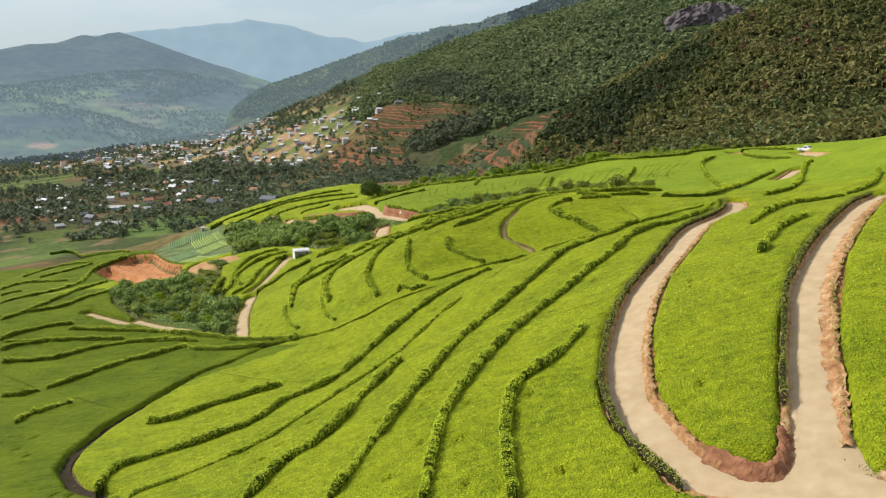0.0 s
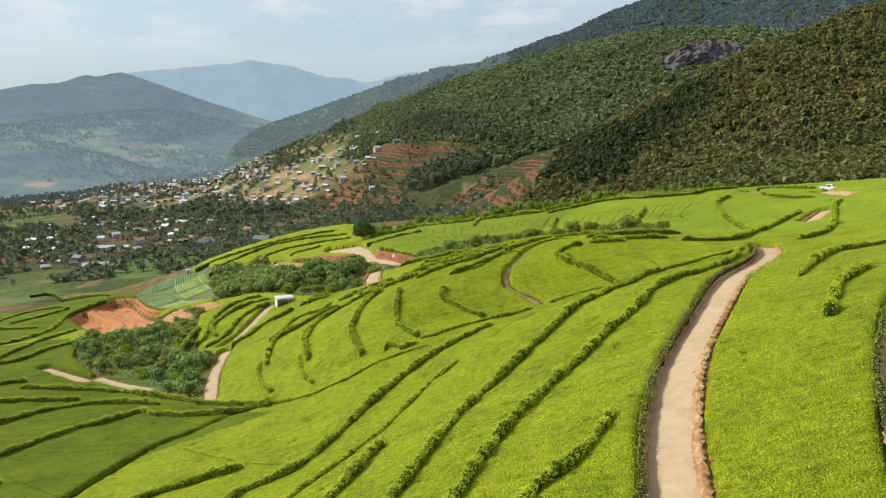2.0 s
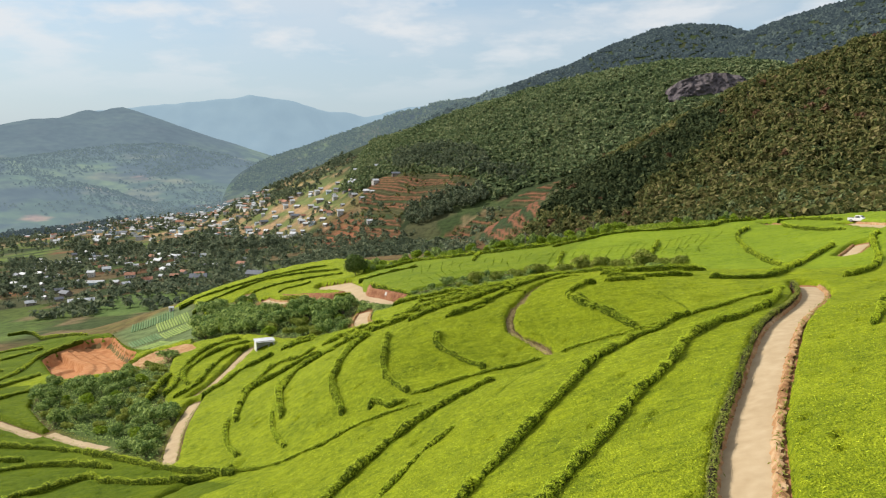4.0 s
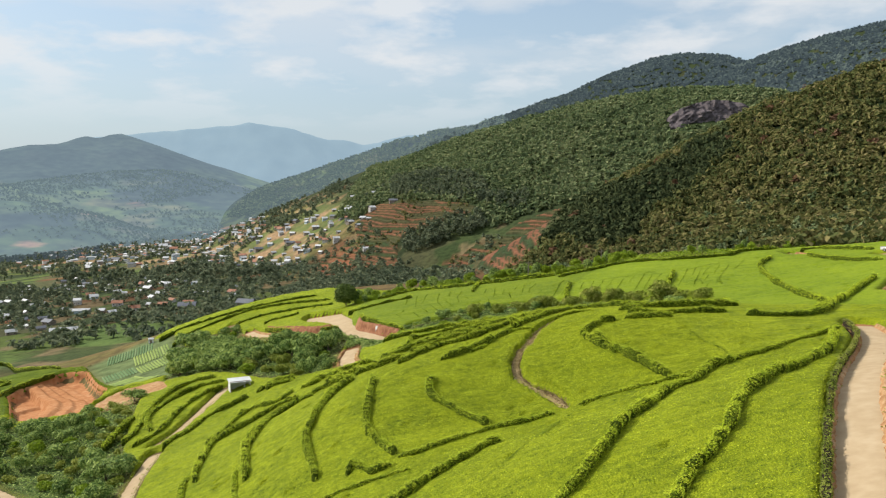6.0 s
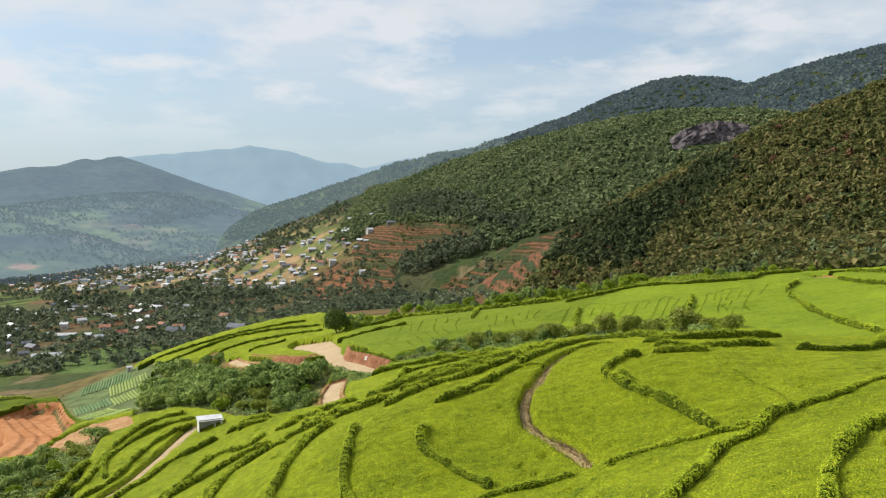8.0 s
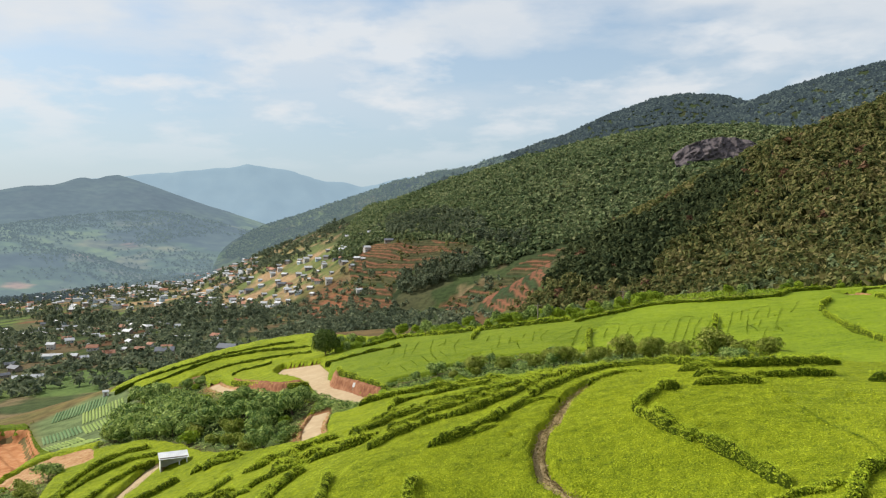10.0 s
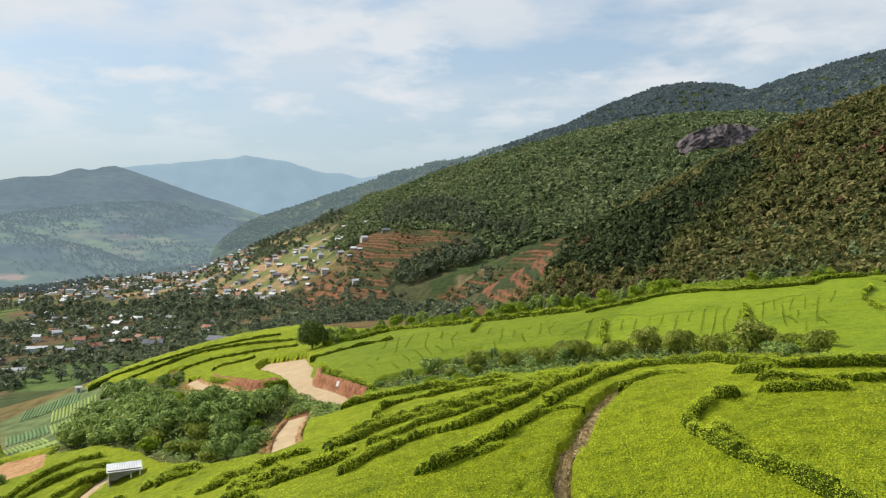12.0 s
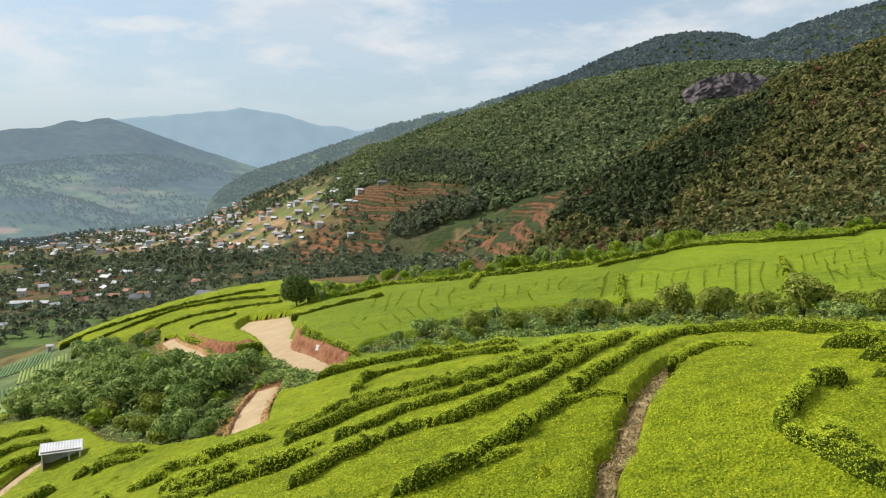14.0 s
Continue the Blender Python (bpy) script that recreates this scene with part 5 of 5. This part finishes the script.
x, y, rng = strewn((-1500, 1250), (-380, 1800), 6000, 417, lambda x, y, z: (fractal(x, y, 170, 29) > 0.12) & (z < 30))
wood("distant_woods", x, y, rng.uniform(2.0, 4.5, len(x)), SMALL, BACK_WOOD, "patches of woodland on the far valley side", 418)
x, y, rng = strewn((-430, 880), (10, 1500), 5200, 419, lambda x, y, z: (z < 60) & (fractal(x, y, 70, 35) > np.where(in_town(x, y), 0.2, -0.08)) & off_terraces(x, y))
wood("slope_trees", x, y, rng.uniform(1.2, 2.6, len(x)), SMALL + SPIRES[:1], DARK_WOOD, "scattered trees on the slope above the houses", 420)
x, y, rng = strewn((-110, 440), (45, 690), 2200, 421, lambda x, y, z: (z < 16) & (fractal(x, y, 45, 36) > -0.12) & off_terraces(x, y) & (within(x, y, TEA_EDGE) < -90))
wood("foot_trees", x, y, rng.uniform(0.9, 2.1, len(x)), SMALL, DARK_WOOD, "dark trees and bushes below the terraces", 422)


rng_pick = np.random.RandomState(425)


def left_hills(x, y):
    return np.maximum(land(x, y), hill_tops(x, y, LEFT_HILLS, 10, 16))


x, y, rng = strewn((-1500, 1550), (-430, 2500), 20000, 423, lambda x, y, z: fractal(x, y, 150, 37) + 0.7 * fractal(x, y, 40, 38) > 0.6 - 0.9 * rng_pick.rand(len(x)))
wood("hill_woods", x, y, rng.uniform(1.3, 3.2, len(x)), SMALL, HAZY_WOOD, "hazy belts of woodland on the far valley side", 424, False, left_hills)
x, y, rng = strewn((-480, 440), (-60, 800), 1500, 433, lambda x, y, z: (fractal(x, y, 60, 34) > -0.15) & (within(x, y, MEADOW) < 0) & (within(x, y, TEA_EDGE) < -25))
wood("garden_trees", x, y, rng.uniform(1.4, 2.8, len(x)), SMALL, DARK_WOOD, "trees added round the lower houses to darken the cloud-shaded valley", 434)
DARK_STRIP = [(-494, 1019), (-364, 900), (-237, 850), (-145, 750), (-128, 641), (-180, 660), (-243, 720), (-402, 835)]
x, y, rng = strewn((-500, 630), (-120, 1030), 1500, 415, lambda x, y, z: within(x, y, DARK_STRIP) > 0)
wood("streamside_trees", x, y, rng.uniform(1.8, 4.0, len(x)), LUMPS + SPIRES[:1], DARK_WOOD, "dark belt of trees along the valley stream", 416)


# ---- terraced fields ----
def terrace(poly, words, rise, run, seed, bare=0.45):
    p = np.array(poly)
    xs, ys = np.arange(p[:, 0].min(), p[:, 0].max(), 1.3), np.arange(p[:, 1].min(), p[:, 1].max(), 1.3)
    x, y = (a.ravel() for a in np.meshgrid(xs, ys))
    z0 = land(x, y)
    level = (z0 + 3.0 * fractal(x, y, 45, seed)) / rise
    f = level - np.floor(level)
    z = z0 + rise * (np.floor(level) + step01(f, 0.72, 1.0) - level) * 0.8 + 1.4 - 3.5 * (1 - step01(within(x, y, poly), 0.0, 5.0))
    q = grid_quads(len(xs), len(ys))
    q = q[(within(x, y, poly) > 0)[q].all(1)]
    co, q = pruned(np.column_stack([x, y, z]), q)
    me = quick_mesh("terraced_field", co, q, GROUND, True)
    lx, ly = co[:, 0], co[:, 1]
    lv = (land(lx, ly) + 3.0 * fractal(lx, ly, 45, seed)) / rise
    riser = step01(lv - np.floor(lv), 0.6, 0.72)
    plot = np.random.RandomState(seed).rand(4096)[(np.floor(lv).astype(int) * 37 + np.floor((lx * 0.6 + ly * 0.2) / run).astype(int) * 11) % 4096]
    col = np.where((plot < bare)[:, None], (0.19, 0.085, 0.048), np.where((plot < bare + 0.3)[:, None], (0.075, 0.07, 0.032), (0.04, 0.06, 0.024)))
    col = col * (1 - riser[:, None]) + np.array((0.045, 0.05, 0.022)) * riser[:, None]
    soil = me.attributes.new("soil", "FLOAT_COLOR", "POINT")
    soil.data.foreach_set("color", np.column_stack([col, np.ones(len(col))]).astype(np.float32).ravel())
    tagged(new("terraced_field", me), words, "terraced field", kind="stuff")


for i, (poly, words) in enumerate(TERRACES):
    terrace(poly, words, 2.3, 20, 500 + i)
terrace([(-137, 719), (-121, 787), (-89, 799), (-65, 784), (-65, 723), (-86, 690), (-84, 648), (-116, 655)], "bare red ploughed slope below the hamlet", 5.0, 60, 510, 0.9)
for i, (poly, words) in enumerate(TERRACES):
    p = np.array(poly)
    x, y, rng = strewn(p.min(0), p.max(0), 700, 520 + i, lambda x, y, z: (within(x, y, poly) > 1) & (fractal(x, y, 30, 33) > 0.05))
    wood("terrace_bushes", x, y, rng.uniform(0.7, 1.9, len(x)), SMALL, SPUR_WOOD, "bushes and small trees along the terrace edges", 530 + i)


def pit(poly):
    p = np.array(poly)
    xs, ys = np.arange(p[:, 0].min() - 1, p[:, 0].max() + 1, 0.5), np.arange(p[:, 1].min() - 1, p[:, 1].max() + 1, 0.5)
    x, y = (a.ravel() for a in np.meshgrid(xs, ys))
    d = within(x, y, poly)
    # a flat floor on one side; on the other a dyke and curved planted benches that step down from it
    up, side = -0.513 * (x + 74) + 0.858 * (y - 205), 0.858 * (x + 74) + 0.513 * (y - 205)
    run = (side + 3.5 + 0.0022 * (up - 62) ** 2 + 0.6 * noise2(x, y, 8, 12)) / 3.3
    f = run - np.floor(run)
    deep = np.where(run < 0, 2.7 - 2.6 * step01(run, -0.22, 0.0), 0.1 + 0.85 * (np.floor(run) + step01(f, 0.8, 1.0))) - np.where((run > 0) & (f < 0.78), 0.11 * np.sin(side * 8.5), 0.0)
    deep = np.minimum(deep, 3.0) - 1.0 * step01(noise2(x, y, 15, 15), 0.1, 0.2) * (run < -0.3)
    rim = step01(d, -0.3, 0.9)
    z = canopy(x, y) - 0.9 - deep * rim + 0.35 * (1 - rim) + 0.10 * noise2(x, y, 1.4, 13)
    q = grid_quads(len(xs), len(ys))
    co, q = pruned(np.column_stack([x, y, z]), q[(d > -1.0)[q].all(1)])
    tagged(new("earth_pit", quick_mesh("earth_pit", co, q, BARE, True)), "orange earth diggings cut into stepped benches", "earth pit", kind="structure")


pit(PIT)
tagged(filled("bare_slope", SOIL, 0.25, EARTH, 0.4, 3.0), "bare patch of slipped orange earth", "earth", kind="structure")

# vegetable plots in the hollow: each plot a set of raised rows
plot_rng = np.random.RandomState(610)
for cx, cy, turn, w, d, words in (
        (-108, 314, 20, 16, 12, "blue-green cabbage plot in rows"), (-97, 305, 25, 12, 14, "young vegetable plot in rows"), (-90, 290, 30, 11, 13, "bright green vegetable rows"),
        (-101, 288, 30, 10, 12, "half-bare vegetable plot"), (-93, 272, 35, 10, 12, "yellow-green vegetable rows"), (-83, 262, 40, 8, 12, "green and yellow crop rows")):
    co, quads = [], []
    for i in range(int(w / 0.9)):
        u = -w / 2 + i * 0.9
        k = len(co)
        for j in range(9):
            v = -d / 2 + d * j / 8
            for o, h in ((-0.34, 0.05), (-0.15, 0.28), (0.15, 0.28), (0.34, 0.05)):
                a = radians(turn)
                X, Y = cx + (u + o) * math.cos(a) - v * math.sin(a), cy + (u + o) * math.sin(a) + v * math.cos(a)
                co.append((X, Y, h * plot_rng.uniform(0.7, 1.2)))
        for j in range(8):
            for o in range(3):
                b = k + j * 4 + o
                quads.append((b, b + 1, b + 5, b + 4))
    co = np.array(co)
    co[:, 2] += land(co[:, 0], co[:, 1])
    tagged(new("vegetable_plot", quick_mesh("vegetable_plot", co, quads, CROP_PALE if "yellow" in words or "young" in words or "bright" in words else CROP, True)), words, "crop plot", "vegetable plots", "stuff")


# ---- buildings ----
def box(bm, lo, hi):
    v = [bm.verts.new((x, y, z)) for x in (lo[0], hi[0]) for y in (lo[1], hi[1]) for z in (lo[2], hi[2])]
    for f in ((0, 1, 3, 2), (4, 6, 7, 5), (0, 4, 5, 1), (2, 3, 7, 6), (0, 2, 6, 4), (1, 5, 7, 3)):
        bm.faces.new([v[i] for i in f])


def made(bm, name, mat):
    bmesh.ops.recalc_face_normals(bm, faces=bm.faces)
    me = bpy.data.meshes.new(name)
    bm.to_mesh(me)
    bm.free()
    me.materials.append(mat)
    return me


def boxes(name, mat, *spans):
    bm = bmesh.new()
    for lo, hi in spans:
        box(bm, lo, hi)
    return made(bm, name, mat)


def gable(w, d, eave, top, over, mat, thick=0.12):
    bm = bmesh.new()
    for s in (1, -1):
        p = [(-w / 2 - over, s * (d / 2 + over), eave - 0.1), (w / 2 + over, s * (d / 2 + over), eave - 0.1), (w / 2 + over, 0, top), (-w / 2 - over, 0, top)]
        lower = [bm.verts.new(q) for q in p]
        upper = [bm.verts.new((q[0], q[1], q[2] + thick)) for q in p]
        bm.faces.new(lower[::-1]), bm.faces.new(upper)
        for i in range(4):
            bm.faces.new((lower[i], lower[(i + 1) % 4], upper[(i + 1) % 4], upper[i]))
    return made(bm, "roof", mat)


def walls(w, d, eave, top, mat):
    bm = bmesh.new()
    foot = [bm.verts.new((x, y, -2.5)) for x, y in ((-w / 2, -d / 2), (w / 2, -d / 2), (w / 2, d / 2), (-w / 2, d / 2))]
    head = [bm.verts.new((x, y, eave)) for x, y in ((-w / 2, -d / 2), (w / 2, -d / 2), (w / 2, d / 2), (-w / 2, d / 2))]
    a, b = bm.verts.new((w / 2, 0, top)), bm.verts.new((-w / 2, 0, top))
    bm.faces.new((foot[0], foot[1], head[1], head[0]))
    bm.faces.new((foot[2], foot[3], head[3], head[2]))
    bm.faces.new((foot[1], foot[2], head[2], a, head[1]))
    bm.faces.new((foot[3], foot[0], head[0], b, head[3]))
    return made(bm, "wall", mat)


def house(w, d, eave, top, wall_mat, roof_mat, words):
    h = new("house")
    part("wall", walls(w, d, eave, top + 0.7, wall_mat), h)
    part("roof", gable(w, d, eave, top + 0.9, 0.9, roof_mat), h)
    part("door", boxes("door", WOOD, ((-0.5, -d / 2 - 0.05, 0), (0.5, -d / 2 + 0.02, 2.0))), h)
    pane = boxes("window", DARK_GLASS, ((-0.6, -0.06, 0.9), (0.6, 0.02, 2.0)))
    for x in (-w * 0.3, w * 0.3):
        part("window", pane, h).location = (x, -d / 2, 0)
    h.location = (0, 0, -500)
    return tagged(h, words, "house", "houses of the valley town")


HOUSES = [
    house(9, 6, 2.8, 4.2, DUSTY, METAL, "low weathered house with a zinc sheet roof"),
    house(7, 5.5, 2.6, 3.9, DUSTY, METAL, "small grey-brown house with a pale sheet roof"),
    house(10, 7, 3.0, 4.8, PLASTER, RUST, "white house with a rust-red sheet roof"),
    house(8, 6, 2.8, 4.2, TINTED, METAL, "pale blue house with a zinc sheet roof"),
    house(11, 7, 3.0, 4.4, DUSTY, SLATE, "weathered grey house with a dark sheet roof"),
    house(8, 6.5, 5.6, 7.0, PLASTER, METAL, "two-storey white house with a flat-pitched roof"),
    house(26, 9, 3.6, 5.4, TINTED, METAL, "long low store with a zinc sheet roof")]
town = np.random.RandomState(700)
placed = []


def put_house(kind, x, y, turn, size=1.0):
    z = float(land([x], [y])[0])
    placed.append((x, y))
    return copy_thing(HOUSES[kind], pose(x, y, z + 0.2, 0, 0, turn) @ Matrix.Diagonal((size, size, size, 1)))


for kind, x, y, turn, size in ((6, -221, 489, 25, 0.9), (4, -167, 545, 10, 1.5), (2, -172, 562, 5, 1.0), (4, -124, 530, -15, 1.5), (5, -70, 752, 20, 1.1), (5, -275, 618, 5, 1.0), (0, -268, 672, 40, 1.0), (6, -255, 580, 10, 0.8), (5, -453, 1278, 10, 2.4), (2, -430, 1262, 0, 1.8), (2, -365, 1240, 0, 1.8), (4, -53, 885, 10, 1.4), (0, -3, 850, 10, 0.8), (0, 20, 800, 15, 0.8), (0, 80, 610, 20, 0.6), (0, -80, 972, 10, 1.6), (0, -95, 985, 5, 1.4), (0, -110, 1000, 10, 1.4)):
    put_house(kind, x, y, turn, size * (0.55 if x > -120 else 0.62))
LOWER = [(-449, 822), (-351, 858), (-268, 796), (-158, 641), (-140, 560), (-214, 545), (-255, 489), (-330, 600)]
UPPER = [(-640, 1950), (-520, 1990), (-430, 1800), (-330, 1350), (-400, 1450), (-560, 1750)]


def spots(poly, count):
    """Places for houses inside an outline, none too near another."""
    p = np.array(poly)
    x, y = town.uniform(p[:, 0].min(), p[:, 0].max(), 3000), town.uniform(p[:, 1].min(), p[:, 1].max(), 3000)
    for x, y in np.column_stack([x, y])[within(x, y, poly) > 0]:
        if count and all((x - a) ** 2 + (y - b) ** 2 > 130 for a, b in placed):
            count -= 1
            placed.append((x, y))
            yield x, y


for poly, count, size in ((HAMLET, 80, 0.66), (LOWER, 85, 0.58), (TOWN, 70, 0.85)):
    for x, y in list(spots(poly, count)):
        put_house(town.choice([0, 0, 1, 1, 2, 3, 4, 5]), x, y, town.uniform(-50, 50), size * town.uniform(0.7, 1.25))

# the crowded part of the town, too far off to tell its houses apart
co, tris, mats = [], [], []
for poly, count, size in ((TOWN, 240, 0.85), (UPPER, 70, 0.95)):
    for x, y in list(spots(poly, count)):
        w, d, eave = size * town.uniform(6, 14), size * town.uniform(4.5, 7.5), size * town.choice([2.4, 2.8, 5.2])
        rise, a = town.uniform(0.6, 1.5) * size, radians(town.uniform(-50, 50))
        z, b = float(land([x], [y])[0]), len(co)
        o = 0.5 * size
        pts = [(i * w / 2, j * d / 2, h) for h in (-2.0, eave) for i, j in ((-1, -1), (1, -1), (1, 1), (-1, 1))] + [(-w / 2, 0, eave + rise), (w / 2, 0, eave + rise)]
        pts += [(i * (w / 2 + o), j * (d / 2 + o), eave + lift) for lift in (0.0, 0.2) for i, j in ((-1, -1), (1, -1), (1, 1), (-1, 1))]
        pts += [(i * (w / 2 + o), 0, eave + rise + lift) for lift in (0.05, 0.3) for i in (-1, 1)]
        co += [(x + px * math.cos(a) - py * math.sin(a), y + px * math.sin(a) + py * math.cos(a), z + pz) for px, py, pz in pts]
        wall = [(0, 1, 5), (0, 5, 4), (1, 2, 6), (1, 6, 5), (2, 3, 7), (2, 7, 6), (3, 0, 4), (3, 4, 7), (4, 8, 7), (5, 6, 9)]
        roof = [(14, 15, 21), (14, 21, 20), (16, 17, 20), (16, 20, 21), (10, 11, 15), (10, 15, 14), (12, 13, 17), (12, 17, 16), (10, 19, 11), (10, 18, 19), (13, 12, 19), (13, 19, 18)]
        tris += [tuple(b + i for i in t) for t in wall + roof]
        mats += [town.choice([0, 0, 1, 2, 3])] * len(wall) + [town.choice([4, 4, 4, 5, 6])] * len(roof)
mass = quick_mesh("town_houses", co, tris, WHITEWASH)
for m in (PLASTER, DUSTY, TINTED, METAL, RUST, SLATE):
    mass.materials.append(m)
mass.polygons.foreach_set("material_index", np.array(mats, np.int32))
tagged(new("town_houses", mass), "crowded pale houses with sheet roofs far down the valley", "houses", kind="stuff")
for t in HOUSES:
    for o in (*t.children, t):
        bpy.data.objects.remove(o)


# ---- shed beside the track ----
def sheet_roof(w, d, lo, hi, mat):
    """Corrugated lean-to roof, front edge higher."""
    k = int(w / 0.09)
    xs = np.linspace(-w / 2, w / 2, k)
    wave = 0.025 * np.sin(np.arange(k) * math.pi / 2)
    rows = [np.column_stack([xs, np.full(k, y), z + wave + t]) for y, z, t in ((-d / 2, hi, 0), (d / 2, lo, 0), (d / 2, lo, 0.04), (-d / 2, hi, 0.04))]
    rows.append(rows[0])
    return quick_mesh("roof", np.vstack(rows), grid_quads(k, 5), mat)


SHED_SIZE = 0.8
shed = tagged(new("shed"), "open-fronted whitewashed shed with a zinc sheet roof", "shed")
shed.matrix_world = pose(-37.6, 194.8, float(land([-37.3], [194.6])[0]) + 0.35, 0, 0, 24) @ Matrix.Diagonal((SHED_SIZE, SHED_SIZE, SHED_SIZE, 1))
part("roof", sheet_roof(5.4, 3.7, 2.75, 2.4, METAL), shed, "weathered zinc sheet roof")
part("back_wall", boxes("back_wall", WHITEWASH, ((-2.45, 1.4, -1.2), (2.45, 1.55, 2.2))), shed)
part("side_wall", boxes("side_wall", WHITEWASH, ((-2.45, -1.5, -1.2), (-2.3, 1.4, 2.25))), shed, "whitewashed side wall")
part("side_wall", boxes("side_wall", WHITEWASH, ((2.3, 0.2, -1.2), (2.45, 1.4, 2.2))), shed)
part("front_wall", boxes("front_wall", WHITEWASH, ((0.9, -1.5, -1.2), (2.2, -1.36, 0.75))), shed, "low front wall")
part("floor", boxes("floor", PATH, ((-2.3, -1.36, -1.0), (2.3, 1.4, 0.05))), shed)
for x in (0.95, 2.3):
    part("post", boxes("post", WHITEWASH, ((x - 0.1, -1.52, -1.2), (x + 0.1, -1.32, 2.55))), shed)
part("beam", boxes("beam", WOOD, ((-2.5, -1.5, 2.5), (2.5, -1.38, 2.64))), shed)


# ---- parked pickup ----
def hull(name, mat, rings):
    """Skin over rings of equal counts, closed at both ends."""
    bm = bmesh.new()
    vs = [[bm.verts.new(p) for p in ring] for ring in rings]
    for a, b in zip(vs, vs[1:]):
        for i in range(len(a)):
            bm.faces.new((a[i], a[(i + 1) % len(a)], b[(i + 1) % len(b)], b[i]))
    bm.faces.new(vs[0][::-1]), bm.faces.new(vs[-1])
    return made(bm, name, mat)


def ring(x, half, lo, hi, cut=0.08):
    return [(x, -half + cut, lo), (x, half - cut, lo), (x, half, lo + cut), (x, half, hi - cut), (x, half - cut, hi), (x, -half + cut, hi), (x, -half, hi - cut), (x, -half, lo + cut)]


car = tagged(new("pickup_truck"), "white double-cab pickup parked on the earth road", "car")
car.matrix_world = pose(105.5, 222, float(land([105.5], [222])[0]) + 0.16, 0, 0, -50)
part("body", hull("body", PAINT, [ring(2.45, 0.78, 0.45, 0.85), ring(2.3, 0.86, 0.38, 1.0), ring(1.3, 0.88, 0.36, 1.1), ring(0.4, 0.88, 0.36, 1.1), ring(-2.4, 0.88, 0.4, 1.1)]), car)
part("cab", hull("cab", PAINT, [ring(1.25, 0.8, 1.05, 1.12, 0.03), ring(0.6, 0.74, 1.05, 1.75), ring(-0.6, 0.74, 1.05, 1.78), ring(-0.85, 0.78, 1.05, 1.12, 0.03)]), car)
part("windscreen", hull("windscreen", DARK_GLASS, [ring(1.18, 0.7, 1.14, 1.18, 0.01), ring(0.66, 0.64, 1.6, 1.72, 0.01)]), car)
for s in (1, -1):
    part("side_window", boxes("side_window", DARK_GLASS, ((-0.55, s * 0.765 - 0.02, 1.22), (0.5, s * 0.765 + 0.02, 1.6))), car)
    part("headlight", boxes("headlight", METAL, ((2.3, s * 0.62 - 0.14, 0.72), (2.47, s * 0.62 + 0.14, 0.88))), car)
part("load_bed", boxes("load_bed", SLATE, ((-2.3, -0.72, 1.1), (-0.95, 0.72, 1.13))), car)
for x in (1.55, -1.5):
    for s in (1, -1):
        bm = bmesh.new()
        bmesh.ops.create_cone(bm, cap_ends=True, segments=18, radius1=0.37, radius2=0.37, depth=0.24, matrix=pose(x, s * 0.8, 0.37, 90))
        wheel = part("wheel", made(bm, "wheel", RUBBER), car)
        bm = bmesh.new()
        bmesh.ops.create_cone(bm, cap_ends=True, segments=14, radius1=0.2, radius2=0.17, depth=0.27, matrix=pose(x, s * 0.8, 0.37, 90))
        part("rim", made(bm, "rim", METAL), wheel)

board = tagged(new("board"), "small white board leaning on the red bank", "board")
board.matrix_world = pose(-12.3, 217.0, float(land([-12.3], [217.0])[0]) + 1.0, -20, 0, -32)
part("panel", boxes("panel", WHITEWASH, ((-0.75, -0.03, 0.0), (0.75, 0.03, 0.8))), board)
for x in (-0.6, 0.6):
    part("stake", boxes("stake", WOOD, ((x - 0.04, 0.03, -0.6), (x + 0.04, 0.1, 0.7))), board)
hut = tagged(new("hut"), "tiny whitewashed hut at the edge of the tea", "hut")
hut.matrix_world = pose(-104.5, 322.0, float(land([-104.5], [322.0])[0]), 0, 0, 20)
part("wall", walls(1.7, 1.5, 1.6, 1.8, WHITEWASH), hut)
part("roof", gable(1.7, 1.5, 1.62, 1.95, 0.15, METAL, 0.05), hut)
part("door", boxes("door", WOOD, ((-0.35, -0.79, 0.0), (0.35, -0.73, 1.4))), hut)

# ---- cliff, poles ----
cu, cv = (a.ravel() for a in np.meshgrid(np.linspace(0, 1, 60), np.linspace(0, 1, 24)))
cx, cy = 226 + 82 * cu, 806 - 12 * cu
foot = land(cx, cy)
step = 3.5 * noise2(cu * 90, cv * 34, 7, 4) + 2.0 * noise2(cu * 90, cv * 34, 2.5, 5)
crag = np.column_stack([cx + noise2(cu * 60, cv * 30, 5, 3), cy - 5 + 13 * cv - step, foot - 6 + 27 * cv * (0.55 + 0.45 * np.sin(np.pi * np.clip(cu * 1.05, 0, 1)) ** 0.5)])
tagged(new("cliff", quick_mesh("cliff", crag, grid_quads(60, 24), ROCK)), "bare grey-violet rock cliff on the mountain", "cliff")


def pole(x, y, tall):
    p = tagged(new("utility_pole"), "slim grey utility pole with a crossarm", "pole", "utility poles")
    p.location = (x, y, float(land([x], [y])[0]) - 0.5)
    bm = bmesh.new()
    bmesh.ops.create_cone(bm, cap_ends=True, segments=8, radius1=0.14, radius2=0.09, depth=tall, matrix=Matrix.Translation((0, 0, tall / 2)))
    part("shaft", made(bm, "shaft", WOOD), p)
    part("crossarm", boxes("crossarm", WOOD, ((-0.9, -0.06, tall - 0.7), (0.9, 0.06, tall - 0.55))), p)


pole(26, 258, 6.0)
pole(47, 262, 5.5)
